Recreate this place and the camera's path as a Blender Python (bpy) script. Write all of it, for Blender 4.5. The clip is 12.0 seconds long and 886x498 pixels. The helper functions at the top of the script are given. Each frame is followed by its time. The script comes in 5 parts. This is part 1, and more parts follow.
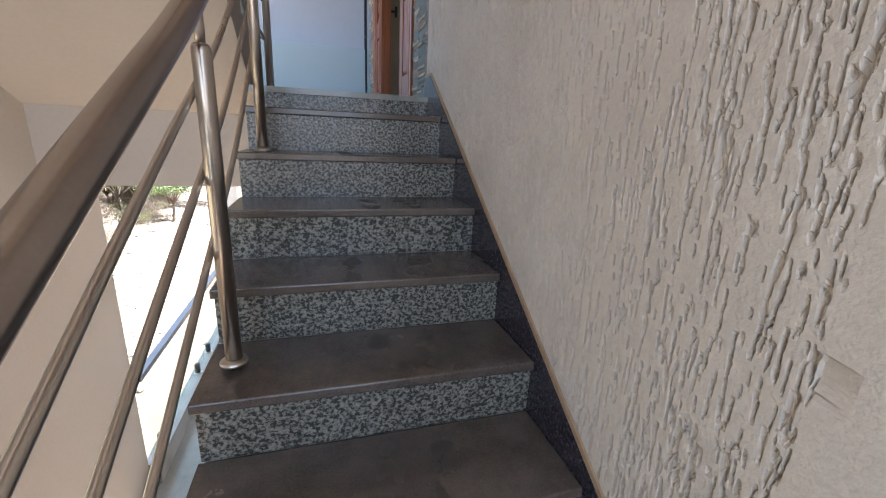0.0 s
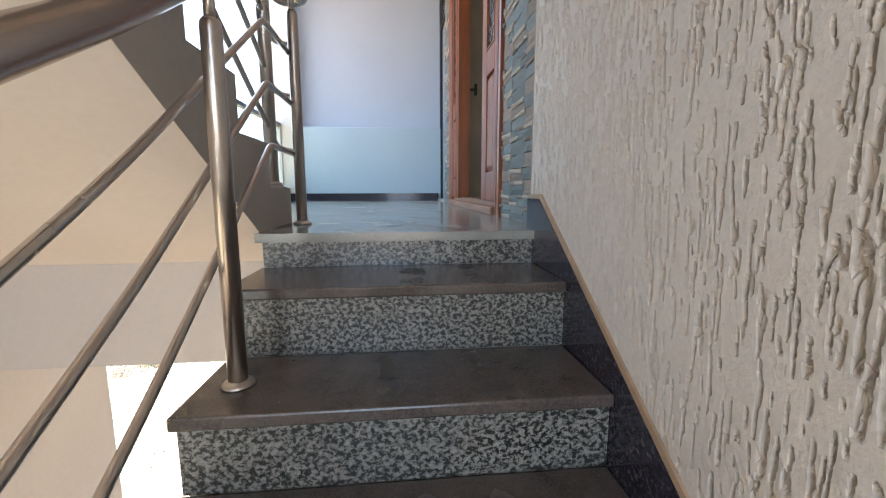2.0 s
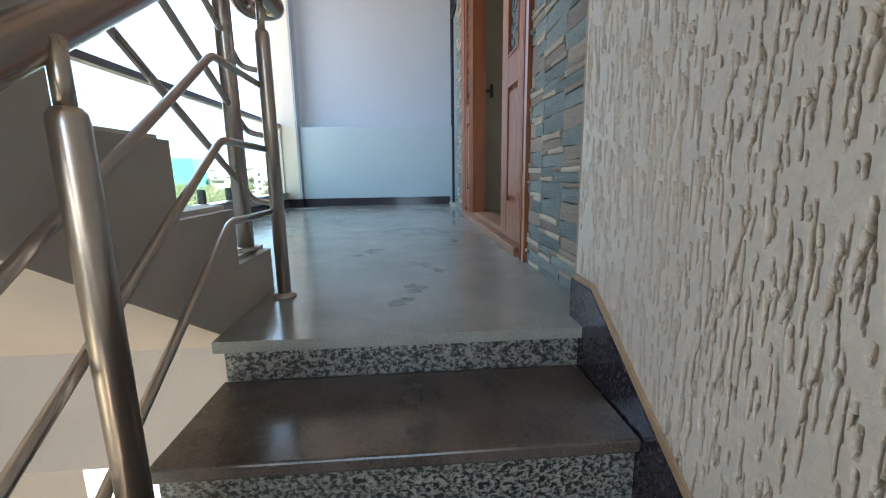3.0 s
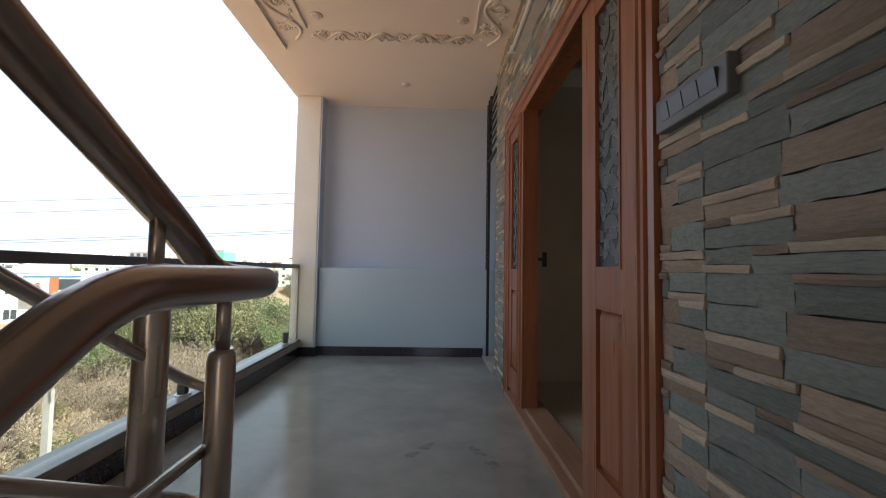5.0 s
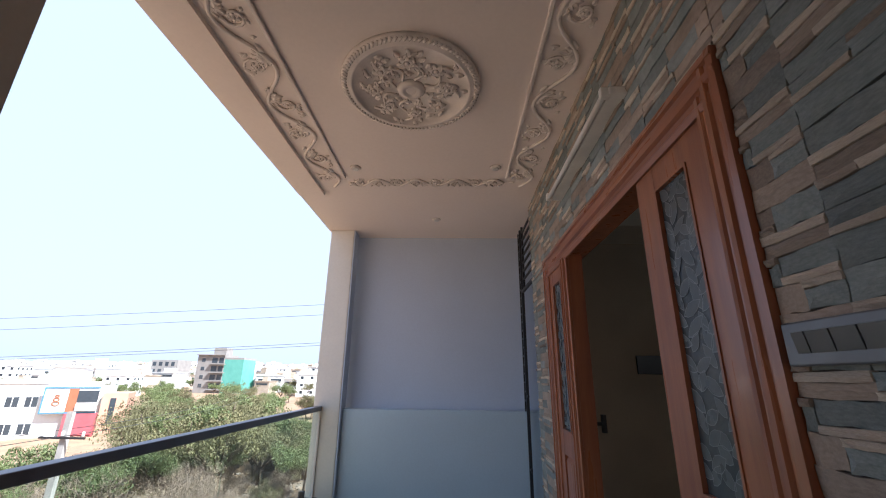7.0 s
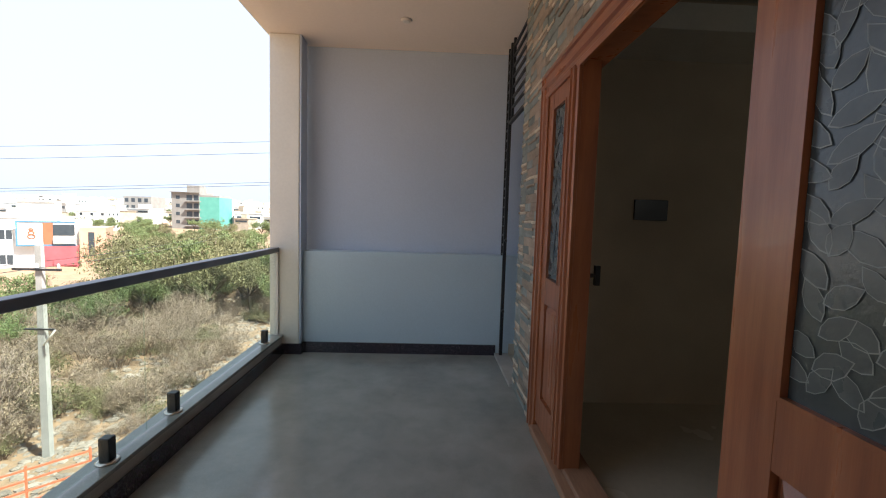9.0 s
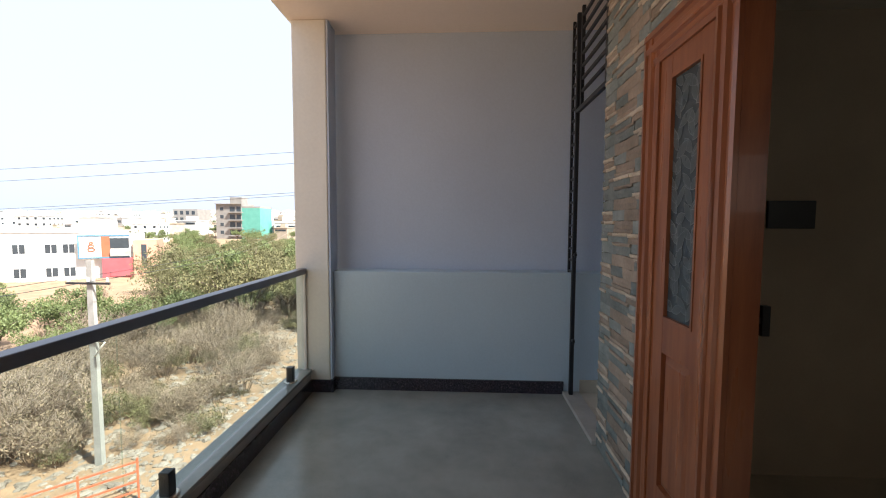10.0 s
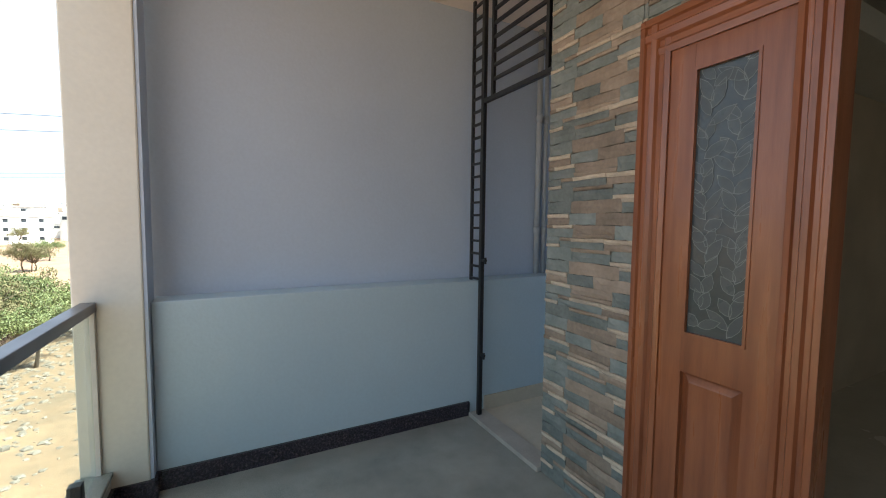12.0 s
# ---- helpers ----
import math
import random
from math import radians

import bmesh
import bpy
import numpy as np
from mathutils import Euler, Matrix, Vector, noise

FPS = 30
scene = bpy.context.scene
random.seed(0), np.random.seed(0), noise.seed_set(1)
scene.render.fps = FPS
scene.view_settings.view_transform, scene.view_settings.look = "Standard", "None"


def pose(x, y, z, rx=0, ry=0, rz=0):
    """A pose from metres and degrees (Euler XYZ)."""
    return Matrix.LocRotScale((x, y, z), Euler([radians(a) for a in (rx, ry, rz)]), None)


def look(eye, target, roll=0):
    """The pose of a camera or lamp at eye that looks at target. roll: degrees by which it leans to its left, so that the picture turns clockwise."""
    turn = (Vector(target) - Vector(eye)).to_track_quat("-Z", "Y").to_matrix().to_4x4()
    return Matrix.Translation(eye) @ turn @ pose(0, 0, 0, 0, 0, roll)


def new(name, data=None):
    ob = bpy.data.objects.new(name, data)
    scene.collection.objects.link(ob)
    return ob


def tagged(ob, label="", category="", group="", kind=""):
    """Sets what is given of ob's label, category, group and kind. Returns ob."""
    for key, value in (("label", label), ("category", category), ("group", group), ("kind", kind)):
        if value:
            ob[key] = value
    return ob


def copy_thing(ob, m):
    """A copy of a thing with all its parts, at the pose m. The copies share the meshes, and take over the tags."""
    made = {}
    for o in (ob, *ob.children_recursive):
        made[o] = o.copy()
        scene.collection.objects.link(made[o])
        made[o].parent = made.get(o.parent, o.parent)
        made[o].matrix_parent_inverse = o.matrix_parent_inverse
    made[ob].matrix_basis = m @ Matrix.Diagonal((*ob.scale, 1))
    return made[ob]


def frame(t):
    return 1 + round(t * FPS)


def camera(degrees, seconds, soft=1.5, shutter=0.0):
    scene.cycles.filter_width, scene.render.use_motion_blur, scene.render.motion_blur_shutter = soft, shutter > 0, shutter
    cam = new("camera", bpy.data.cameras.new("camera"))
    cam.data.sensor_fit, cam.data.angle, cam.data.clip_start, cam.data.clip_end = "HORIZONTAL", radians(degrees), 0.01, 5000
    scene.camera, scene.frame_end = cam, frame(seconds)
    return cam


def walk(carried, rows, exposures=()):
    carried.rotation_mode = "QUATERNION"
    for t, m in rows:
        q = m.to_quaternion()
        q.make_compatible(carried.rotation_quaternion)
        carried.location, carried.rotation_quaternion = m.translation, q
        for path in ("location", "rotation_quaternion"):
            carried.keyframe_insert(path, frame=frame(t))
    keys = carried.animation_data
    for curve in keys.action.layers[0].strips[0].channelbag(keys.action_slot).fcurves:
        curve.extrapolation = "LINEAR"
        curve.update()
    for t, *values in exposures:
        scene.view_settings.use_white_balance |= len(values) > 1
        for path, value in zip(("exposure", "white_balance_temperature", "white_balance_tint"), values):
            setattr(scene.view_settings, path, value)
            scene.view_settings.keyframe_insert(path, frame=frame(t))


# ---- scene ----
cam = camera(95.1, 12.0, soft=1.1)
PATH = [
    (0, (-0.646, -2.404, -0.205), (-0.084, -0.562, -0.746), 2.6),
    (0.5, (-0.516, -2.187, -0.177), (-0.44, -0.24, -0.626), -0.2),
    (1, (-0.516, -1.867, -0.087), (-0.327, 0.08, -0.505), 2.2),
    (1.5, (-0.5, -1.626, 0.024), (-0.25, 0.326, -0.333), 0.2),
    (2, (-0.506, -1.37, 0.14), (-0.305, 0.599, -0.147), -0.1),
    (2.5, (-0.561, -1.219, 0.273), (-0.318, 0.711, -0.192), 0.2),
    (3, (-0.482, -0.979, 0.404), (-0.337, 0.981, 0.033), -0.8),
    (3.5, (-0.531, -0.75, 0.567), (-0.53, 1.239, 0.361), -0.1),
    (5.3, (-0.62, -0.205, 1.059), (-0.559, 1.791, 1.178), 1.1),
    (5.5, (-0.655, -0.163, 1.131), (-0.602, 1.836, 1.175), 1.1),
    (6, (-0.671, -0.162, 1.236), (-0.634, 1.817, 1.519), 1.7),
    (6.5, (-0.674, -0.155, 1.281), (-0.727, 1.761, 1.851), 0.9),
    (7, (-0.704, -0.157, 1.296), (-0.759, 1.748, 1.902), 0.8),
    (7.5, (-0.705, -0.053, 1.213), (-0.77, 1.942, 1.344), 1.1),
    (7.7, (-0.702, -0.007, 1.177), (-0.681, 1.992, 1.233), 0.2),
    (9.5, (-0.659, 0.76, 1.36), (-0.588, 2.751, 1.189), 1.8),
    (10, (-0.81, 1.093, 1.369), (-0.903, 3.086, 1.24), 0.2),
    (10.5, (-0.956, 1.288, 1.354), (-0.885, 3.286, 1.31), -0.5),
    (11, (-1.19, 1.458, 1.382), (-0.842, 3.423, 1.256), -2.3),
    (11.5, (-1.365, 1.692, 1.38), (-0.833, 3.613, 1.219), -4.6),
    (12, (-1.481, 1.877, 1.389), (-0.56, 3.648, 1.257), 0.6),
]
EXPOSURES = [(0.0, 3.0, 5300, 4), (1.0, 3.3, 5350, 3), (2.4, 3.55, 5400, -1), (3.0, 3.3, 5200, -5), (3.5, 2.7, 5100, -5), (5.3, 2.0, 6200, 8), (6.0, 1.9, 5950, 9), (7.0, 1.8, 5450, 10), (7.7, 1.9, 5700, 5), (9.5, 1.9, 6050, 5), (10.2, 1.85, 6100, 7), (11.0, 1.85, 6000, 6), (12.0, 2.25, 5900, -1)]
walk(cam, [(t, look(eye, target, roll)) for t, eye, target, roll in PATH], EXPOSURES)

# ---- world, sun and exposure ----
SUN_EL, SUN_AZ = 52.0, 118.0          # degrees; azimuth clockwise from +y
world = bpy.data.worlds.new("world")
scene.world = world
world.use_nodes = True
wn, wl = world.node_tree.nodes, world.node_tree.links
sky = wn.new("ShaderNodeTexSky")
sky.sky_type = "NISHITA"
sky.sun_disc = False
sky.sun_elevation, sky.sun_rotation = radians(SUN_EL), radians(SUN_AZ)
sky.air_density, sky.dust_density, sky.ozone_density = 1.0, 3.0, 1.0
hazy = wn.new("ShaderNodeHueSaturation")
hazy.inputs["Saturation"].default_value = 0.6
wl.new(sky.outputs[0], hazy.inputs["Color"])
veil = wn.new("ShaderNodeMix")            # white summer haze over the whole sky
veil.data_type = "RGBA"
veil.inputs["Factor"].default_value = 0.93
veil.inputs["B"].default_value = (2.55, 2.72, 3.2, 1)
wl.new(hazy.outputs[0], veil.inputs["A"])
wl.new(veil.outputs["Result"], wn["Background"].inputs["Color"])
wn["Background"].inputs["Strength"].default_value = 0.108

sun_data = bpy.data.lights.new("sun", "SUN")
sun_data.energy, sun_data.angle, sun_data.color = 4.6, radians(2.0), (1.0, 0.95, 0.87)
sun = new("sun", sun_data)
saz, sel = radians(SUN_AZ), radians(SUN_EL)
sun_from = Vector((math.sin(saz) * math.cos(sel), math.cos(saz) * math.cos(sel), math.sin(sel)))
sun.matrix_world = look(sun_from * 30, (0, 0, 0))

# added fill lamp for the half landing, in an assumed, unseen window gap
stair_fill_data = bpy.data.lights.new("window_daylight", "AREA")
stair_fill_data.shape, stair_fill_data.size, stair_fill_data.size_y, stair_fill_data.energy, stair_fill_data.color = "RECTANGLE", 1.9, 2.6, 0.9, (0.93, 0.97, 1.0)
sill = new("window_daylight", stair_fill_data)
sill.matrix_world = look((-1.05, -4.28, 0.75), (-1.05, 0.0, 0.75))


# added fill lamp that brightens the hall, before its unseen, windowless south wall
hall_data = bpy.data.lights.new("hall_daylight", "AREA")
hall_data.shape, hall_data.size, hall_data.size_y, hall_data.energy, hall_data.color = "RECTANGLE", 1.4, 1.2, 1.7, (1.0, 0.95, 0.86)
hall = new("hall_daylight", hall_data)
hall.matrix_world = look((3.0, -1.49, 1.6), (3.0, 2.0, 1.2))

# ---- materials ----
def material(name, base, rough=0.6, metal=0.0, second=None, scale=6.0, amount=0.35, grain=120.0, bump=0.15,
             stretch=(1, 1, 1), bump_scale=None, spec=0.5, piece=0.0, coat=0.0, island=False):
    """A surface with stains at one scale and grain at another, fine relief, and a shift of tone from piece to piece."""
    m = bpy.data.materials.new(name)
    m.use_nodes = True
    n, l = m.node_tree.nodes, m.node_tree.links
    bsdf = n["Principled BSDF"]
    bsdf.inputs["Roughness"].default_value = rough
    bsdf.inputs["Metallic"].default_value = metal
    bsdf.inputs["Specular IOR Level"].default_value = spec
    bsdf.inputs["Coat Weight"].default_value = coat
    co = n.new("ShaderNodeTexCoord")
    mp = n.new("ShaderNodeMapping")
    mp.inputs["Scale"].default_value = stretch
    l.new(co.outputs["Object"], mp.inputs["Vector"])
    big = n.new("ShaderNodeTexNoise")
    big.inputs["Scale"].default_value, big.inputs["Detail"].default_value = scale, 5
    l.new(mp.outputs[0], big.inputs["Vector"])
    fine = n.new("ShaderNodeTexNoise")
    fine.inputs["Scale"].default_value, fine.inputs["Detail"].default_value = grain, 3
    l.new(mp.outputs[0], fine.inputs["Vector"])
    ramp = n.new("ShaderNodeMapRange")
    ramp.inputs["From Min"].default_value, ramp.inputs["From Max"].default_value = 0.3, 0.7
    l.new(big.outputs["Fac"], ramp.inputs["Value"])
    mix = n.new("ShaderNodeMix")
    mix.data_type = "RGBA"
    second = second or tuple(c * 0.75 for c in base)
    mix.inputs["A"].default_value, mix.inputs["B"].default_value = (*base, 1), (*second, 1)
    l.new(ramp.outputs[0], mix.inputs["Factor"])
    hsv = n.new("ShaderNodeHueSaturation")
    l.new(mix.outputs["Result"], hsv.inputs["Color"])
    val = n.new("ShaderNodeMath")
    val.operation = "MULTIPLY_ADD"
    val.inputs[1].default_value, val.inputs[2].default_value = amount, 1 - amount / 2
    l.new(fine.outputs["Fac"], val.inputs[0])
    if piece:
        info = n.new("ShaderNodeNewGeometry" if island else "ShaderNodeObjectInfo")
        shift = n.new("ShaderNodeMath")
        shift.operation = "MULTIPLY_ADD"
        shift.inputs[1].default_value, shift.inputs[2].default_value = piece, -piece / 2
        l.new(info.outputs["Random Per Island" if island else "Random"], shift.inputs[0])
        both = n.new("ShaderNodeMath")
        l.new(val.outputs[0], both.inputs[0])
        l.new(shift.outputs[0], both.inputs[1])
        l.new(both.outputs[0], hsv.inputs["Value"])
    else:
        l.new(val.outputs[0], hsv.inputs["Value"])
    l.new(hsv.outputs[0], bsdf.inputs["Base Color"])
    if bump:
        bp = n.new("ShaderNodeBump")
        bp.inputs["Strength"].default_value, bp.inputs["Distance"].default_value = bump, 0.004
        if bump_scale:
            rel = n.new("ShaderNodeTexNoise")
            rel.inputs["Scale"].default_value, rel.inputs["Detail"].default_value = bump_scale, 4
            l.new(mp.outputs[0], rel.inputs["Vector"])
            l.new(rel.outputs["Fac"], bp.inputs["Height"])
        else:
            l.new(fine.outputs["Fac"], bp.inputs["Height"])
        l.new(bp.outputs[0], bsdf.inputs["Normal"])
    spread = 0.1 if metal < 0.5 else 0.025
    wear = n.new("ShaderNodeMapRange")
    wear.inputs["To Min"].default_value, wear.inputs["To Max"].default_value = max(0.02, rough - spread), min(1, rough + spread)
    l.new(big.outputs["Fac"], wear.inputs["Value"])
    l.new(wear.outputs[0], bsdf.inputs["Roughness"])
    return m


def speckled(name, stops, scale, rough, stretch=(1, 1, 1), dust=None, dust_amount=0.5, patch=2.6):
    """Granite: grains of several tones, and dust that lies on it in patches."""
    m = bpy.data.materials.new(name)
    m.use_nodes = True
    n, l = m.node_tree.nodes, m.node_tree.links
    bsdf = n["Principled BSDF"]
    co, mp = n.new("ShaderNodeTexCoord"), n.new("ShaderNodeMapping")
    mp.inputs["Scale"].default_value = stretch
    l.new(co.outputs["Object"], mp.inputs["Vector"])
    noise_a = n.new("ShaderNodeTexNoise")
    noise_a.inputs["Scale"].default_value, noise_a.inputs["Detail"].default_value = scale, 2.5
    noise_a.inputs["Roughness"].default_value, noise_a.inputs["Distortion"].default_value = 0.6, 0.4
    l.new(mp.outputs[0], noise_a.inputs["Vector"])
    ramp = n.new("ShaderNodeValToRGB")
    ramp.color_ramp.interpolation = "LINEAR"
    els = ramp.color_ramp.elements
    while len(els) < len(stops):
        els.new(0.5)
    for e, (p, c) in zip(els, stops):
        e.position, e.color = p, (*c, 1)
    l.new(noise_a.outputs["Fac"], ramp.inputs["Fac"])
    out = ramp.outputs["Color"]
    bsdf.inputs["Roughness"].default_value = rough
    bsdf.inputs["IOR"].default_value = 1.6
    if dust:
        lay = n.new("ShaderNodeTexNoise")
        lay.inputs["Scale"].default_value, lay.inputs["Detail"].default_value = patch, 6
        lay.inputs["Roughness"].default_value = 0.7
        l.new(co.outputs["Object"], lay.inputs["Vector"])
        rng = n.new("ShaderNodeMapRange")
        rng.inputs["From Min"].default_value, rng.inputs["From Max"].default_value = 0.25, 0.75
        rng.inputs["To Max"].default_value = dust_amount
        l.new(lay.outputs["Fac"], rng.inputs["Value"])
        mix = n.new("ShaderNodeMix")
        mix.data_type = "RGBA"
        mix.inputs["B"].default_value = (*dust, 1)
        l.new(out, mix.inputs["A"])
        l.new(rng.outputs[0], mix.inputs["Factor"])
        out = mix.outputs["Result"]
        rr = n.new("ShaderNodeMapRange")
        rr.inputs["From Max"].default_value = dust_amount
        rr.inputs["To Min"].default_value, rr.inputs["To Max"].default_value = rough, rough + 0.2
        l.new(rng.outputs[0], rr.inputs["Value"])
        l.new(rr.outputs[0], bsdf.inputs["Roughness"])
    l.new(out, bsdf.inputs["Base Color"])
    return m


def glass_material(name, tint, rough, alpha_mix):
    m = bpy.data.materials.new(name)
    m.use_nodes = True
    n, l = m.node_tree.nodes, m.node_tree.links
    n.remove(n["Principled BSDF"])
    gl, tr = n.new("ShaderNodeBsdfGlossy"), n.new("ShaderNodeBsdfTransparent")
    gl.inputs["Roughness"].default_value = rough
    tr.inputs["Color"].default_value = (*tint, 1)
    lw = n.new("ShaderNodeLayerWeight")
    pw = n.new("ShaderNodeMath")
    pw.operation = "POWER"
    pw.inputs[1].default_value = 5.0
    l.new(lw.outputs["Facing"], pw.inputs[0])
    fr = n.new("ShaderNodeMath")
    fr.operation = "MULTIPLY_ADD"
    fr.inputs[1].default_value, fr.inputs[2].default_value = 0.5, 0.03
    l.new(pw.outputs[0], fr.inputs[0])
    mx = n.new("ShaderNodeMixShader")
    l.new(fr.outputs[0], mx.inputs["Fac"])
    l.new(tr.outputs[0], mx.inputs[1])
    l.new(gl.outputs[0], mx.inputs[2])
    df = n.new("ShaderNodeBsdfDiffuse")
    df.inputs["Color"].default_value = (0.5, 0.55, 0.5, 1)
    dusty = n.new("ShaderNodeMixShader")
    dusty.inputs["Fac"].default_value = alpha_mix
    l.new(mx.outputs[0], dusty.inputs[1])
    l.new(df.outputs[0], dusty.inputs[2])
    l.new(dusty.outputs[0], n["Material Output"].inputs["Surface"])
    return m


STUCCO = material("stucco_beige", (0.66, 0.6, 0.53), 0.75, second=(0.58, 0.52, 0.455), scale=3, amount=0.25, grain=90, bump=0.5, bump_scale=160)
TAN = material("tan_edging", (0.45, 0.32, 0.2), 0.7, scale=8, amount=0.3, grain=60)
BEIGE = material("beige_wall_paint", (0.54, 0.505, 0.455), 0.7, second=(0.5, 0.465, 0.415), scale=1.5, amount=0.12, grain=50, bump=0.12)
CREAM = material("cream_pillar_paint", (0.76, 0.73, 0.65), 0.6, second=(0.71, 0.68, 0.6), scale=2, amount=0.12, grain=45, bump=0.15)
BLUE = material("blue_grey_paint", (0.52, 0.59, 0.7), 0.62, second=(0.49, 0.555, 0.665), scale=1.2, amount=0.12, grain=60, bump=0.2)
BLUE_LOW = material("pale_blue_paint", (0.5, 0.61, 0.68), 0.55, second=(0.47, 0.575, 0.645), scale=1.4, amount=0.12, grain=60, bump=0.2)
CEILING = material("ceiling_peach_paint", (0.84, 0.75, 0.68), 0.7, second=(0.8, 0.71, 0.64), scale=1.0, amount=0.08, grain=40, bump=0.08)
PLASTER = material("plaster_ornament", (0.86, 0.78, 0.71), 0.6, scale=5, amount=0.15, grain=80, bump=0.2)
RISER = speckled("grey_speckled_granite", [(0.4, (0.014, 0.015, 0.013)), (0.46, (0.05, 0.05, 0.044)), (0.51, (0.17, 0.168, 0.15)), (0.64, (0.31, 0.3, 0.27))], 82, 0.3, (1.1, 1, 1.25))
TREAD = speckled("brown_granite_tread", [(0.35, (0.022, 0.018, 0.016)), (0.6, (0.06, 0.049, 0.042)), (0.75, (0.1, 0.084, 0.072))], 160, 0.1, dust=(0.17, 0.14, 0.12), dust_amount=0.8, patch=3.4)
FLOOR = speckled("dark_grey_granite_floor", [(0.3, (0.13, 0.134, 0.128)), (0.6, (0.24, 0.245, 0.23)), (0.8, (0.34, 0.337, 0.315))], 190, 0.08, dust=(0.42, 0.422, 0.385), dust_amount=0.75, patch=1.8)
SKIRT = speckled("dark_granite_skirting", [(0.35, (0.012, 0.012, 0.018)), (0.55, (0.04, 0.036, 0.05)), (0.75, (0.12, 0.09, 0.1))], 90, 0.12)
CURB = material("beige_grey_kerb_paint", (0.44, 0.42, 0.38), 0.5, scale=5, amount=0.25, grain=90)
STEEL = material("stainless_steel", (0.62, 0.57, 0.52), 0.28, 1.0, second=(0.56, 0.51, 0.465), scale=4, amount=0.15, grain=200, bump=0.0, stretch=(1, 1, 0.4))
RAIL_STEEL = material("brown_tinted_steel_handrail", (0.48, 0.42, 0.38), 0.26, 1.0, second=(0.36, 0.3, 0.27), scale=3, amount=0.2, grain=160, bump=0.03)
ALU = material("grey_aluminium_rail", (0.22, 0.22, 0.24), 0.4, 0.6, scale=4, amount=0.15, grain=150, bump=0.04)
BLACK = material("black_enamel_steel", (0.018, 0.019, 0.022), 0.4, scale=5, amount=0.3, grain=120, bump=0.1)
WOOD = material("varnished_teak", (0.33, 0.12, 0.05), 0.3, second=(0.2, 0.065, 0.027), scale=5, amount=0.3, grain=60, bump=0.06, stretch=(3, 5, 0.35), coat=0.15)
WOOD_H = material("varnished_teak_rail", (0.33, 0.12, 0.05), 0.3, second=(0.2, 0.065, 0.027), scale=5, amount=0.3, grain=60, bump=0.06, stretch=(3, 0.35, 5), coat=0.15)
SILL_WOOD = material("dusty_worn_teak", (0.34, 0.2, 0.125), 0.55, second=(0.24, 0.13, 0.08), scale=7, amount=0.4, grain=60, bump=0.1, stretch=(3, 0.35, 5))
SLATE = material("grey_green_ledge_stone", (0.22, 0.24, 0.225), 0.7, second=(0.15, 0.172, 0.162), scale=9, amount=0.5, grain=55, bump=0.6, bump_scale=40, piece=0.5)
SLATE_REST = material("joined_grey_green_ledge_stone", (0.22, 0.24, 0.225), 0.7, second=(0.15, 0.172, 0.162), scale=9, amount=0.5, grain=55, bump=0.6, bump_scale=40, piece=0.5, island=True)
UMBER = material("brown_ledge_stone", (0.33, 0.26, 0.2), 0.7, second=(0.24, 0.19, 0.145), scale=9, amount=0.5, grain=55, bump=0.6, bump_scale=40, piece=0.5)
UMBER_REST = material("joined_brown_ledge_stone", (0.33, 0.26, 0.2), 0.7, second=(0.24, 0.19, 0.145), scale=9, amount=0.5, grain=55, bump=0.6, bump_scale=40, piece=0.5, island=True)
BUFF = material("cream_ledge_stone", (0.57, 0.485, 0.38), 0.7, second=(0.43, 0.355, 0.275), scale=12, amount=0.4, grain=60, bump=0.6, bump_scale=40, piece=0.3)
BUFF_REST = material("joined_cream_ledge_stone", (0.57, 0.485, 0.38), 0.7, second=(0.43, 0.355, 0.275), scale=12, amount=0.4, grain=60, bump=0.6, bump_scale=40, piece=0.3, island=True)
MORTAR = material("stone_backing", (0.1, 0.095, 0.085), 0.9, scale=8, amount=0.4, grain=60)
PLASTIC = material("grey_plastic", (0.11, 0.118, 0.125), 0.35, scale=6, amount=0.08, grain=80, bump=0.02)
ROCKER = material("dark_grey_rocker", (0.06, 0.065, 0.07), 0.3, scale=6, amount=0.08, grain=80, bump=0.02)
DARK_PLASTIC = material("dark_plastic", (0.03, 0.03, 0.032), 0.35, scale=6, amount=0.08, grain=80, bump=0.02)
PVC = material("pale_grey_pvc", (0.5, 0.52, 0.54), 0.4, scale=5, amount=0.1, grain=60, bump=0.03)
WHITE = material("white_enamel", (0.75, 0.73, 0.68), 0.4, scale=5, amount=0.1, grain=60, bump=0.03)
ROOM = material("room_wall_paint", (0.62, 0.52, 0.39), 0.7, scale=1.5, amount=0.1, grain=60)
MARBLE = material("beige_marble_floor", (0.58, 0.53, 0.43), 0.25, second=(0.5, 0.45, 0.36), scale=2.5, amount=0.15, grain=30, bump=0.02)
CONCRETE = material("grey_concrete", (0.36, 0.34, 0.31), 0.85, scale=2.0, amount=0.3, grain=20, bump=0.3)
CLEAR = glass_material("clear_glass", (0.9, 0.95, 0.92), 0.01, 0.05)
FROST = material("frosted_glass", (0.06, 0.073, 0.078), 0.2, second=(0.045, 0.056, 0.06), scale=4, amount=0.2, grain=80, bump=0.15)
ETCH_LINE = material("etched_outline_glass", (0.25, 0.275, 0.27), 0.4, scale=14, amount=0.3, grain=90, bump=0.1)
ETCH = material("etched_leaf_glass", (0.07, 0.085, 0.09), 0.3, scale=14, amount=0.4, grain=90, bump=0.1)
HOUSE_WHITE = material("white_house_paint", (0.74, 0.73, 0.7), 0.8, second=(0.64, 0.63, 0.6), scale=0.4, amount=0.1, grain=3, bump=0.0, piece=0.25)
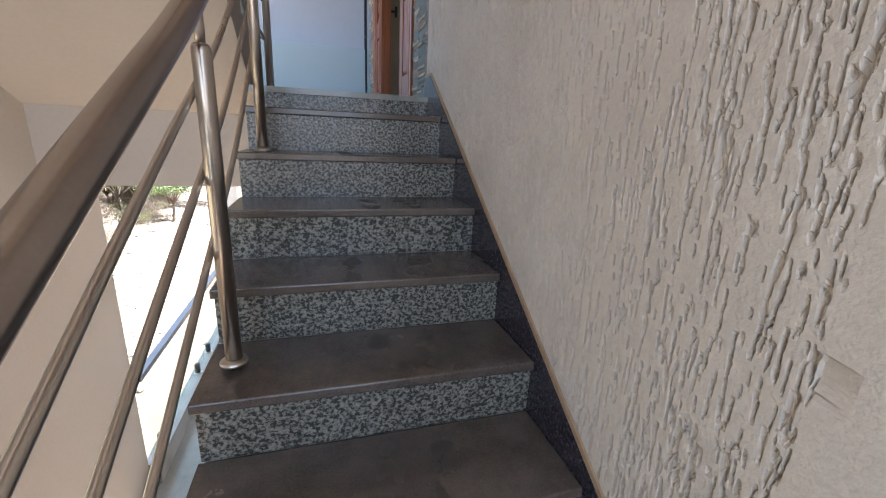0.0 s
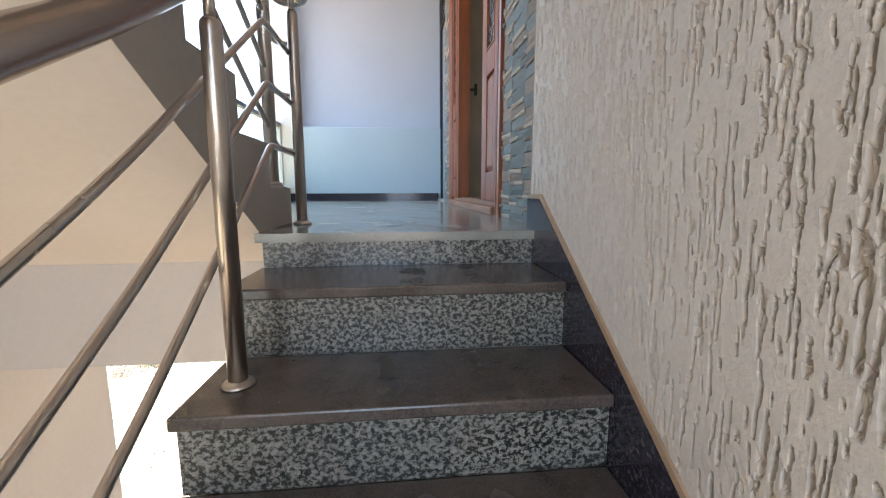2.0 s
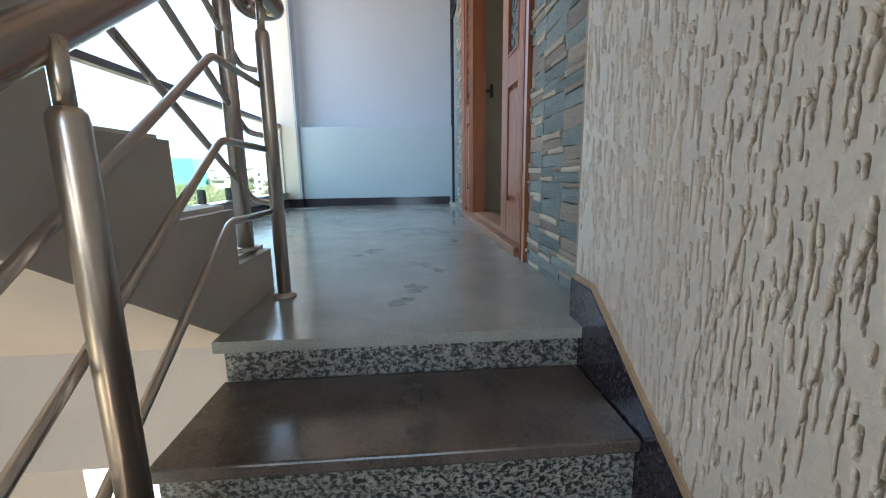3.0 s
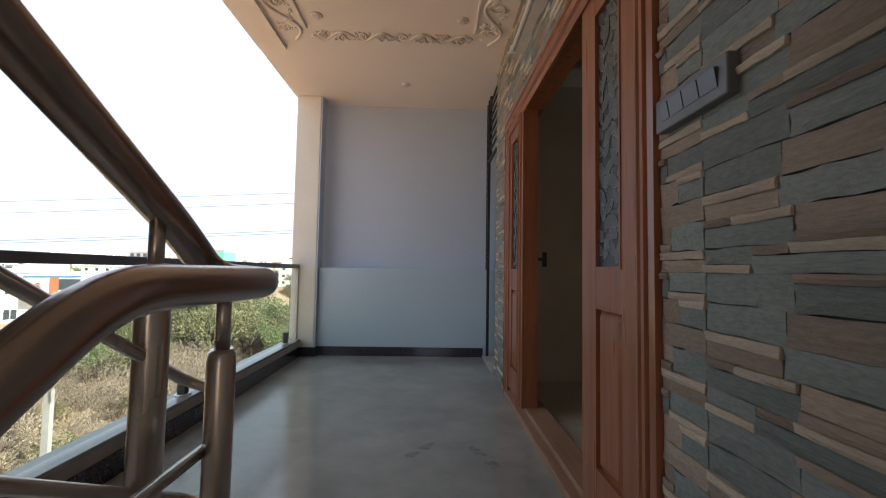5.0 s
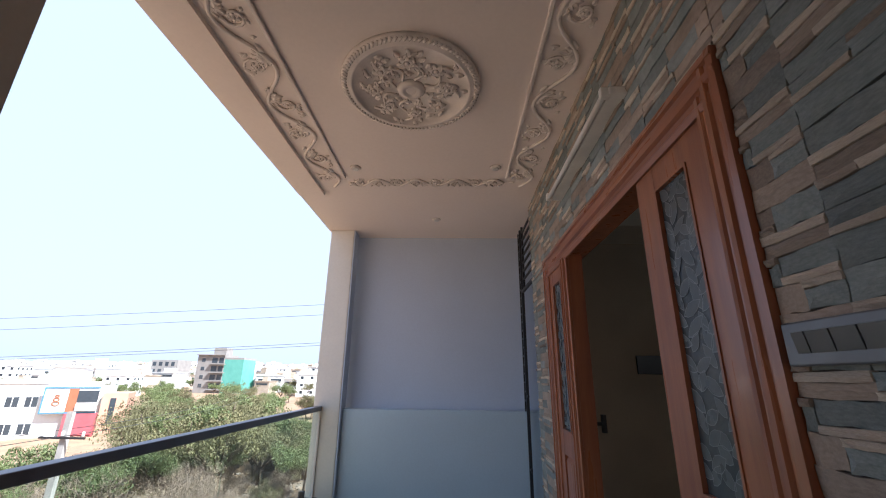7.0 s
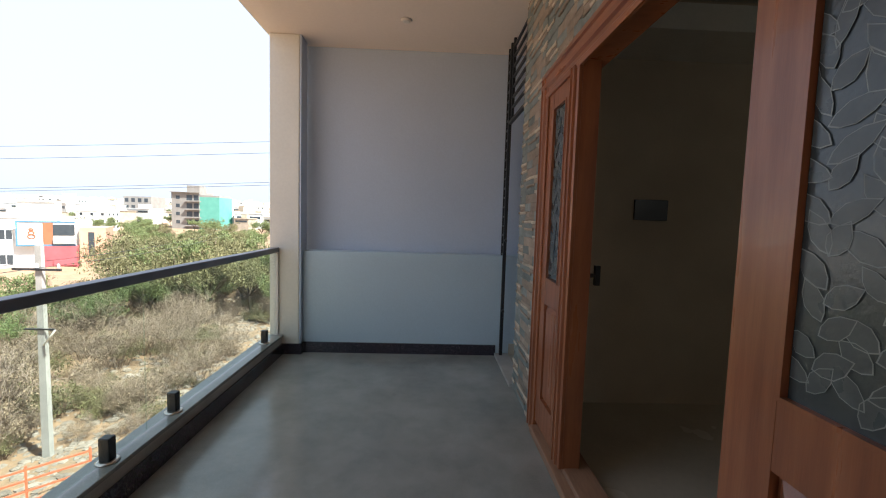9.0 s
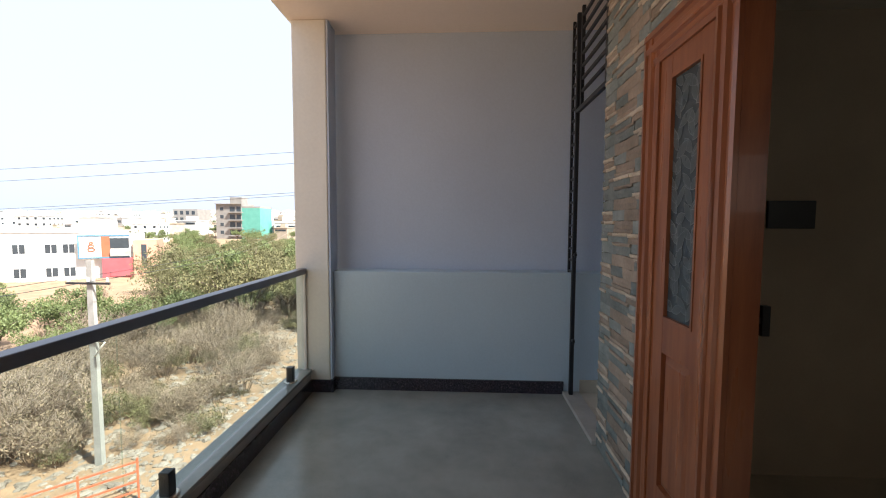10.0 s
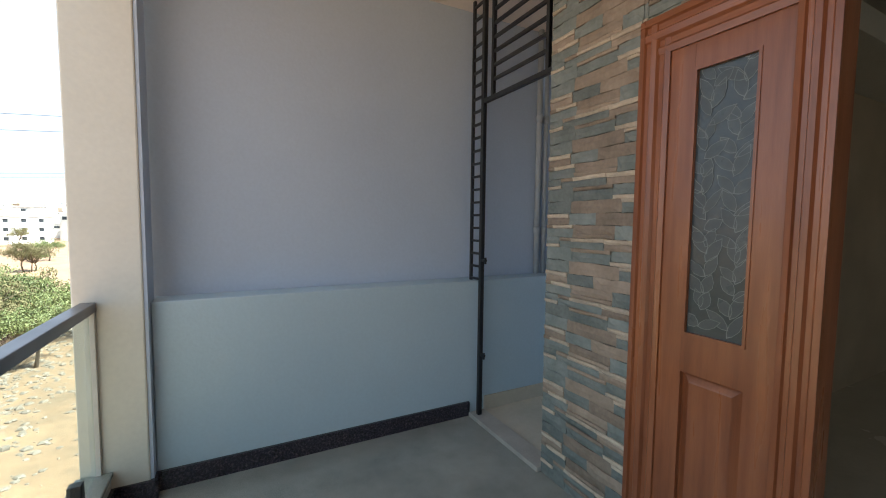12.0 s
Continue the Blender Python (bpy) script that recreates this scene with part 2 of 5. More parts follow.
HOUSE_GREY = material("bare_concrete_facade", (0.28, 0.255, 0.23), 0.9, second=(0.22, 0.2, 0.18), scale=0.5, amount=0.2, grain=4, bump=0.0)
HOUSE_CREAM = material("cream_house_paint", (0.46, 0.38, 0.29), 0.8, scale=0.4, amount=0.1, grain=3, bump=0.0, piece=0.25)
NET = material("green_building_net", (0.1, 0.3, 0.24), 0.8, second=(0.13, 0.35, 0.28), scale=0.5, amount=0.2, grain=6, bump=0.0)
PANE = material("window_pane_and_opening_shade", (0.05, 0.06, 0.07), 0.15, scale=1, amount=0.1, grain=3, bump=0.0)
PINK = material("pink_red_paint", (0.4, 0.09, 0.1), 0.7, scale=0.6, amount=0.1, grain=4, bump=0.0)
SALMON = material("salmon_paint", (0.58, 0.33, 0.22), 0.7, scale=0.6, amount=0.1, grain=4, bump=0.0)
BLUE_TRIM = material("blue_trim_paint", (0.09, 0.22, 0.34), 0.6, scale=0.6, amount=0.1, grain=4, bump=0.0)
RUST = material("orange_brown_paint", (0.36, 0.13, 0.06), 0.7, scale=0.6, amount=0.1, grain=4, bump=0.0)
ORANGE = material("orange_red_paint", (0.5, 0.13, 0.06), 0.5, scale=4, amount=0.2, grain=30, bump=0.05)
SAND = material("sandy_rubble_ground", (0.32, 0.2, 0.115), 0.95, second=(0.19, 0.13, 0.08), scale=0.35, amount=0.6, grain=3.0, bump=0.8, bump_scale=2.0)
RUBBLE = material("pale_rubble", (0.34, 0.285, 0.23), 0.95, second=(0.17, 0.135, 0.105), scale=1.5, amount=0.5, grain=8, bump=0.5, piece=0.3)
BARK = material("brown_bark", (0.13, 0.095, 0.065), 0.9, scale=3, amount=0.5, grain=25, bump=0.5)
TWIG = material("dry_twigs", (0.24, 0.175, 0.13), 0.95, second=(0.32, 0.245, 0.19), scale=1.0, amount=0.4, grain=8, bump=0.0, piece=0.4)
LEAF_A = material("green_leaves", (0.15, 0.175, 0.06), 0.6, second=(0.085, 0.11, 0.035), scale=0.8, amount=0.9, grain=5, bump=0.0, piece=0.35)
LEAF_B = material("olive_leaves", (0.155, 0.14, 0.058), 0.75, second=(0.1, 0.092, 0.038), scale=0.8, amount=0.9, grain=5, bump=0.0, piece=0.35)
LEAF_D = material("dry_leaves", (0.27, 0.195, 0.125), 0.85, second=(0.16, 0.12, 0.07), scale=0.8, amount=0.9, grain=5, bump=0.0, piece=0.4)


# ---- mesh helpers ----
def box(bm, x0, x1, y0, y1, z0, z1, bevel=0.0):
    vs = [bm.verts.new(p) for p in ((x0, y0, z0), (x1, y0, z0), (x1, y1, z0), (x0, y1, z0), (x0, y0, z1), (x1, y0, z1), (x1, y1, z1), (x0, y1, z1))]
    fs = [bm.faces.new([vs[i] for i in f]) for f in ((3, 2, 1, 0), (4, 5, 6, 7), (0, 1, 5, 4), (1, 2, 6, 5), (2, 3, 7, 6), (3, 0, 4, 7))]
    if bevel:
        edges = list({e for f in fs for e in f.edges})
        bmesh.ops.bevel(bm, geom=edges, offset=bevel, segments=2, profile=0.5, affect="EDGES")
    return bm


def prism(bm, axis, lo, hi, outline):
    """An outline (pairs in the two other axes) drawn out along an axis."""
    def at(v, p):
        return {"x": (v, p[0], p[1]), "y": (p[0], v, p[1]), "z": (p[0], p[1], v)}[axis]
    a = [bm.verts.new(at(lo, p)) for p in outline]
    b = [bm.verts.new(at(hi, p)) for p in outline]
    bm.faces.new(a), bm.faces.new(list(reversed(b)))
    for i in range(len(a)):
        j = (i + 1) % len(a)
        bm.faces.new((a[j], a[i], b[i], b[j]))
    bmesh.ops.recalc_face_normals(bm, faces=bm.faces)
    return bm


def tube(bm, points, radius, sides=12, flat=1.0, taper=1.0):
    """A round bar through the points, closed at both ends."""
    pts = [Vector(p) for p in points]
    rings, up = [], None
    for i, p in enumerate(pts):
        d = (pts[min(i + 1, len(pts) - 1)] - pts[max(i - 1, 0)]).normalized()
        if up is None:
            up = d.orthogonal().normalized() if abs(d.z) > 0.95 else Vector((0, 0, 1))
        side = d.cross(up).normalized()
        top = side.cross(d).normalized()
        up = top
        r = radius * (1 + (taper - 1) * i / max(1, len(pts) - 1))
        rings.append([bm.verts.new(p + (side * math.cos(a) + top * flat * math.sin(a)) * r) for a in [2 * math.pi * k / sides for k in range(sides)]])
    for a, b in zip(rings, rings[1:]):
        for k in range(sides):
            f = bm.faces.new((a[k], a[(k + 1) % sides], b[(k + 1) % sides], b[k]))
            f.smooth = True
    bm.faces.new(list(reversed(rings[0]))), bm.faces.new(rings[-1])
    return bm


def lathe(bm, centre, profile, sides=20):
    """A turned shape about the upright through centre; profile: (radius, height) from the bottom up."""
    c = Vector(centre)
    rings = [[bm.verts.new(c + Vector((r * math.cos(2 * math.pi * k / sides), r * math.sin(2 * math.pi * k / sides), h))) for k in range(sides)] for r, h in profile]
    for a, b in zip(rings, rings[1:]):
        for k in range(sides):
            f = bm.faces.new((a[k], a[(k + 1) % sides], b[(k + 1) % sides], b[k]))
            f.smooth = True
    bm.faces.new(list(reversed(rings[0]))), bm.faces.new(rings[-1])
    return bm


def bend(points, radius=0.05, steps=5):
    """The same line with its corners rounded."""
    pts = [Vector(p) for p in points]
    out = [pts[0]]
    for a, b, c in zip(pts, pts[1:], pts[2:]):
        r = min(radius, (a - b).length * 0.45, (c - b).length * 0.45)
        p, q = b + (a - b).normalized() * r, b + (c - b).normalized() * r
        out += [p * (1 - s) ** 2 + b * 2 * s * (1 - s) + q * s * s for s in [k / steps for k in range(steps + 1)]]
    return out + [pts[-1]]


def mesh_of(name, bm, mat):
    me = bpy.data.meshes.new(name)
    bm.to_mesh(me)
    bm.free()
    me.materials.append(mat)
    return me


def part(name, bm, mat, parent=None, label=""):
    ob = new(name, mesh_of(name, bm, mat))
    ob.parent = parent
    return tagged(ob, label) if label else ob


def structure(name, bm, mat, label, category):
    return tagged(part(name, bm, mat), label, category, kind="structure")


def thing(name, place, label, category, group=""):
    ob = new(name)
    ob.empty_display_size = 0.1
    ob.location = place
    return tagged(ob, label, category, group)


def boxes(*bs, bevel=0.0):
    bm = bmesh.new()
    for b in bs:
        box(bm, *b, bevel=bevel)
    return bm


def inside(parent, bm):
    """Moves world-placed geometry into the space of its parent."""
    off = parent.location.copy()
    if parent.parent:
        off += parent.parent.location
    bmesh.ops.translate(bm, verts=bm.verts, vec=-off)
    return bm

# ---- the large structure ----
H_CEIL = 2.92
GROUND = -8.6
# landing and veranda floor
bm = boxes((-0.985, 0.06, 0.0, 0.31, -0.03, 0.0), (-2.14, 0.06, 0.31, 4.425, -0.03, 0.0))
floor = structure("floor", bm, FLOOR, "polished dark grey granite veranda floor, dusty", "floor")
bm = boxes((-0.975, 0.06, 0.036, 0.31, -0.16, -0.03), (-2.14, 0.06, 0.31, 4.425, -0.16, -0.03))
structure("floor_slab", bm, BEIGE, "painted concrete slab under the veranda", "slab")
structure("landing_beam", boxes((-2.1, -0.1, 0.31, 0.5, -0.56, -0.16)), BEIGE, "beige painted beam under the landing", "beam")

# lower flight: noses at (y, z)
RUN, RISE = 0.2885, 0.183
NOSES = [(0.0, 0.0), (-0.3, -0.115)] + [(-0.579 - RUN * k, -0.305 - RISE * k) for k in range(9)]
X_L, X_R = -0.975, -0.046
outline = [(0.3, -0.2)]
for (y0, z0), (y1, z1) in zip(NOSES, NOSES[1:]):
    outline += [(y0 + 0.035, z0 - 0.035), (y0 + 0.035, z1 - 0.03)]
y_e, z_e = NOSES[-1]
outline += [(y_e + 0.03, z_e - 0.035), (y_e + 0.03, z_e - 0.3), (y_e + 0.5, z_e - 0.2)]
flight = structure("staircase_lower", prism(bmesh.new(), "x", X_L + 0.012, X_R - 0.002, outline), BEIGE, "concrete stair flight clad in brown and grey granite", "stairs")
for i, ((y0, z0), (y1, z1)) in enumerate(zip(NOSES, NOSES[1:])):
    bm = boxes((X_L + 0.008, X_R, y0 + 0.02, y0 + 0.034, z1, z0 - 0.03))
    part("riser", bm, RISER, flight, "grey speckled granite riser")
    bm = boxes((X_L, X_R, y1, y0 + 0.02, z1 - 0.03, z1), bevel=0.005)
    part("tread", bm, TREAD, flight, "dusty brown granite tread")
y_m, z_m = NOSES[-1]
structure("landing_lower", boxes((-2.1, 0.0, y_m - 1.3, y_m, z_m - 0.2, z_m - 0.004)), TREAD, "brown granite floor of the half landing", "floor")

# wall beside the stairs with trowelled relief
def stucco_wall():
    """Flat plaster cut by many short upright trowel grooves."""
    ya, yb, za, zb = -4.2, 0.078, -2.3, H_CEIL + 0.2
    ys = [ya + 2.1 * i / 50 for i in range(50)] + [-2.1 + (yb + 2.1) * i / 1150 for i in range(1151)]
    zs = [za + 1.2 * j / 30 for j in range(30)] + [-1.1 + 2.9 * j / 430 for j in range(430)] + [1.8 + (zb - 1.8) * j / 40 for j in range(41)]
    nz = len(zs) - 1
    ya_, za_ = np.array(ys), np.array(zs)
    deep = np.zeros((len(ys), len(zs)))
    r = random.Random(31)
    for k in range(15000):
        y, z = r.uniform(-2.1, yb - 0.01), r.uniform(-1.1, 1.8)
        patch = noise.noise(Vector((y * 4, z * 3, 1.7)))
        if r.random() > 0.7 + 0.5 * patch:
            continue
        long = r.uniform(0.006, 0.018) if r.random() < 0.62 else r.uniform(0.018, 0.05)
        wide, cut = r.uniform(0.002, 0.0036), r.uniform(0.55, 1.0)
        lean, ragged, turn = r.gauss(0, 0.06), r.uniform(0.0002, 0.0007), r.uniform(0, 6.28)
        i0, i1 = np.searchsorted(ya_, (y - 0.02, y + 0.02))
        j0, j1 = np.searchsorted(za_, (z - long - 0.01, z + long + 0.01))
        if i1 <= i0 or j1 <= j0:
            continue
        dz = (za_[j0:j1] - z)[None, :]
        dy = ya_[i0:i1][:, None] - y - lean * dz - ragged * (np.sin(dz * 210 + turn) + np.sin(dz * 470 + 2 * turn))
        w = wide * (0.85 + 0.2 * np.sin(dz * 130 + 3 * turn))
        g = cut * np.exp(-(dy / w) ** 6) * np.clip((long - np.abs(dz)) / 0.004, 0, 1)
        deep[i0:i1, j0:j1] = np.maximum(deep[i0:i1, j0:j1], g)
    verts, faces = [], []
    for i, y in enumerate(ys):
        for j, z in enumerate(zs):
            x = -0.0358 + 0.0138 * deep[i, j] - 0.0005 * noise.noise(Vector((y * 90, z * 60, 7.3))) - 0.0006 * noise.noise(Vector((y * 22, z * 12, 4)))
            if y > yb - 0.001 or i == 0:
                x = -0.03
            verts.append((x, y, z))
    n = len(zs)
    for i in range(len(ys) - 1):
        for j in range(nz):
            faces.append((i * n + j, i * n + j + 1, (i + 1) * n + j + 1, (i + 1) * n + j))
    me = bpy.data.meshes.new("wall_stairs")
    me.from_pydata(verts, [], faces)
    me.materials.append(STUCCO)
    wall = tagged(new("wall_stairs", me), "beige stucco wall with rough vertical trowel grooves", "wall", kind="structure")
    part("wall_core", boxes((-0.02, 0.12, -4.2, 0.078, -2.3, H_CEIL + 0.2)), STUCCO, wall)
    part("edge_strip", boxes((-0.036, 0.02, 0.078, 0.088, 0.115, H_CEIL), bevel=0.002), TAN, wall, "tan painted edge of the stucco")
    return wall


wall_stairs = stucco_wall()
# sloping granite skirting with a tan strip above it
line = lambda y, up: -0.284 + 0.645 * (y + 0.546) + up
bm = prism(bmesh.new(), "x", -0.045, -0.036, [(-3.1, line(-3.1, -0.4)), (-0.035, -0.3), (0.09, -0.16), (0.09, 0.11), (-0.035, 0.11), (-3.1, line(-3.1, 0.062))])
skirt = structure("baseboard_stairs", bm, SKIRT, "dark polished granite skirting rising along the stairs", "baseboard")
bm = prism(bmesh.new(), "x", -0.043, -0.036, [(-3.1, line(-3.1, 0.063)), (-0.036, 0.111), (0.078, 0.111), (0.078, 0.126), (-0.042, 0.126), (-3.1, line(-3.1, 0.084))])
part("strip", bm, TAN, skirt, "tan painted strip above the granite")

# wall with the door: backing behind the stone, with the opening through it
Y0, Y1, ZF = 0.775, 3.02, 2.2          # outer size of the door frame
W0, W1 = 0.088, 3.56
bm = boxes((0.04, 0.2, W0, Y0, 0.0, H_CEIL), (0.04, 0.2, Y1, W1, 0.0, H_CEIL), (0.04, 0.2, Y0, Y1, ZF, H_CEIL))
wall_east = structure("wall_east", bm, MORTAR, "veranda wall clad in grey, brown and cream ledge stone", "wall")

# far wall: low parapet, taller wall set back behind it, pillar
structure("parapet_north", boxes((-1.85, 0.9, 4.32, 4.508, 0.0, 0.975), bevel=0.006), BLUE_LOW, "pale blue painted parapet wall", "wall")
structure("wall_north", boxes((-1.98, 0.95, 4.512, 4.68, -0.2, 3.6)), BLUE, "tall blue-grey painted wall behind the parapet", "wall")
pillar = structure("pillar", boxes((-2.135, -1.866, 4.25, 4.44, -0.3, H_CEIL), bevel=0.008), CREAM, "cream painted square pillar", "pillar")
part("pillar_side", boxes((-1.866, -1.852, 4.258, 4.44, 0.1, H_CEIL)), BLUE, pillar, "blue-grey painted side of the pillar")
bm = boxes((-1.836, 0.01, 4.302, 4.32, 0.0, 0.1), (-1.866, -1.836, 4.236, 4.32, 0.0, 0.1), (-2.03, -1.866, 4.236, 4.25, 0.0, 0.1))
structure("baseboard_north", bm, SKIRT, "dark granite skirting with chips along its top", "baseboard")

# kerb of the glass balustrade
Y_W = 0.87                               # where the stair wall ends
structure("balustrade_kerb", boxes((-2.135, -2.02, Y_W, 4.248, -0.16, 0.163), bevel=0.004), CURB, "grey painted kerb under the glass balustrade", "kerb")
structure("baseboard_west", boxes((-2.02, -2.004, 0.5, 4.235, 0.0, 0.105), bevel=0.002), SKIRT, "dark granite skirting along the kerb", "baseboard")

structure("kerb_coping", boxes((-2.15, -2.01, Y_W, 4.248, 0.163, 0.185), bevel=0.004), FLOOR, "dark grey granite coping on the kerb", "kerb")

# ceiling of the veranda
bm = boxes((-2.14, 1.1, -4.5, 4.51, H_CEIL, H_CEIL + 0.16), (-2.14, -1.905, Y_W, 3.24, H_CEIL - 0.03, H_CEIL + 0.002))
structure("ceiling", bm, CEILING, "peach-tinted white painted plaster ceiling", "ceiling")
structure("parapet_roof", boxes((-2.16, -2.14, Y_W, 4.44, H_CEIL - 0.0, H_CEIL + 0.9)), CREAM, "cream painted edge of the slab above", "slab")

# stair well: outer wall with a window, far end
bm = boxes((-2.25, -2.1, -4.3, -2.1, -4.0, H_CEIL), (-2.25, -2.1, -0.66, Y_W, -4.0, H_CEIL), (-2.25, -2.1, -2.1, -0.66, -4.0, -1.75), (-2.25, -2.1, -2.1, -0.66, -0.66, H_CEIL))
structure("wall_west", bm, BEIGE, "beige painted outer wall of the stair well", "wall")
# unseen end wall; its large gap is added so the fill lamp fits
structure("wall_south", boxes((-2.25, 0.12, -4.5, -4.3, -4.0, -0.6), (-2.25, 0.12, -4.5, -4.3, 2.1, H_CEIL + 0.16), (-2.25, -2.05, -4.5, -4.3, -0.6, 2.1), (-0.05, 0.12, -4.5, -4.3, -0.6, 2.1)), BEIGE, "beige painted end wall of the stair well", "wall")
win = tagged(part("window_1", boxes((-2.2, -2.092, -2.1, -2.03, -1.75, -0.66), (-2.2, -2.092, -0.73, -0.66, -1.75, -0.66), (-2.2, -2.092, -2.03, -0.73, -0.73, -0.66), (-2.2, -2.092, -2.03, -0.73, -1.75, -1.68), (-2.19, -2.11, -1.4, -1.36, -1.68, -0.73), bevel=0.004), WHITE), "white framed stair window", "window", kind="structure")
for a, b in ((-2.03, -1.4), (-1.36, -0.73)):
    pn = part("pane", boxes((-2.155, -2.15, a, b, -1.68, -0.73)), CLEAR, win)
    pn.visible_shadow = False

# upper flight, rising back over the stairs
U_X = -0.985
U_NOSE = [(0.47, 0.15), (0.205, 0.31)] + [(-0.065 - 0.275 * k, 0.478 + 0.172 * k) for k in range(12)]
outline = [(0.47, 0.0)]
z_prev = 0.0
for y, z in U_NOSE:
    outline += [(y, z_prev), (y, z)]
    z_prev = z
y_t, z_t = U_NOSE[-1]
outline = outline[1:]
outline += [(y_t - 0.27, z_t), (y_t - 0.27, z_t - 0.3), (0.05, 0.0), (0.3, -0.14), (0.46, -0.14)]
upper = structure("staircase_upper", prism(bmesh.new(), "x", -2.1, U_X, outline), BEIGE, "beige painted flight of stairs going up", "stairs")
for (y, z), nxt in zip(U_NOSE, U_NOSE[1:] + [(y_t - 0.27, 0)]):
    part("tread", boxes((-2.098, U_X - 0.03, nxt[0], y + 0.012, z, z + 0.012)), CREAM, upper, "pale cream tread")

# lower storey veranda seen under the beam
structure("floor_lower", boxes((-2.14, 0.1, 0.5, 4.4, -3.3, -3.12)), FLOOR, "grey granite floor of the storey below", "floor")
structure("kerb_lower", boxes((-2.14, -2.02, Y_W, 4.3, -3.12, -2.93)), CURB, "grey kerb of the storey below", "kerb")
structure("wall_lower", boxes((0.02, 0.2, 0.5, 4.4, -3.12, -0.16), (-0.02, 0.2, -4.3, 0.5, -4.0, -2.3)), BEIGE, "painted wall of the storey below", "wall")
structure("pillar_lower", boxes((-2.146, -1.88, 4.288, 4.44, -3.12, -0.3)), CREAM, "cream pillar of the storey below", "pillar")
structure("facade_lower", boxes((-2.14, 0.2, 0.5, 4.6, GROUND, -3.3)), CREAM, "plain painted wall of the lower storeys", "wall")

# the room behind the door
RX, RY0, RY1 = 4.6, -1.5, 3.3
structure("room_floor", boxes((0.03, RX, RY0, RY1, -0.05, 0.004)), MARBLE, "beige marble floor of the dark hall", "floor")
structure("room_wall_north", boxes((0.2, RX, RY1, RY1 + 0.2, 0.0, H_CEIL)), ROOM, "brown-beige wall of the dark hall", "wall")
structure("room_wall_east", boxes((RX, RX + 0.2, RY0, RY1 + 0.2, 0.0, H_CEIL)), ROOM, "brown-beige wall of the dark hall", "wall")
structure("room_wall_south", boxes((0.12, RX, RY0 - 0.2, RY0, 0.0, H_CEIL)), ROOM, "brown-beige wall of the dark hall", "wall")
structure("room_ceiling", boxes((0.1, RX + 0.2, RY0 - 0.2, RY1 + 0.2, H_CEIL - 0.06, H_CEIL - 0.004), (0.2, RX, RY1 - 0.45, RY1, 2.45, 2.6)), CREAM, "pale ceiling with a dropped edge", "ceiling")

# recess beyond the stone wall
structure("recess_floor", boxes((0.13, 0.9, W1, 4.32, -0.05, 0.012)), MARBLE, "beige marble floor of the side recess", "floor")
structure("recess_wall_east", boxes((0.9, 1.0, W1 - 0.1, 4.51, 0.0, 3.4)), BLUE, "blue-grey wall closing the side recess", "wall")
structure("recess_wall_south", boxes((0.2, 0.9, 3.5, 3.56, 0.0, H_CEIL)), BLUE, "blue-grey wall of the side recess", "wall")
structure("recess_sill", boxes((0.0, 0.13, W1, 4.3, -0.02, 0.028), bevel=0.004), CURB, "pale stone sill across the recess", "sill")
structure("recess_baseboard", boxes((0.14, 0.9, 4.308, 4.32, 0.012, 0.115)), MARBLE, "beige tile skirting in the recess", "baseboard")

# ---- ceiling ornaments ----
def petal(bm, c, ang, length, width, lift):
    """A low leaf that hangs under the ceiling at c."""
    ca, sa = math.cos(ang), math.sin(ang)
    pts = [(0, 0, 0), (0.35, 0.5, 0.6), (0.75, 0.38, 0.8), (1.0, 0.0, 0.2), (0.75, -0.38, 0.8), (0.35, -0.5, 0.6)]
    ring = [bm.verts.new((c[0] + length * u * ca - width * v * sa, c[1] + length * u * sa + width * v * ca, c[2] - 0.001)) for u, v, w in pts]
    low = [bm.verts.new((c[0] + length * (0.12 + 0.8 * u) * ca - width * 0.7 * v * sa, c[1] + length * (0.12 + 0.8 * u) * sa + width * 0.7 * v * ca, c[2] - lift * (0.3 + 0.7 * w))) for u, v, w in pts]
    bm.faces.new(low)
    for i in range(6):
        j = (i + 1) % 6
        f = bm.faces.new((ring[i], ring[j], low[j], low[i]))
        f.smooth = True


def flower(bm, c, r, lift, n=6, turn=0.0):
    for k in range(n):
        petal(bm, c, turn + 2 * math.pi * k / n, r, r * 0.75, lift)
    lathe(bm, (c[0], c[1], c[2] - lift * 1.1), [(r * 0.16, 0), (r * 0.26, lift * 0.5), (r * 0.26, lift * 1.1)], 8)


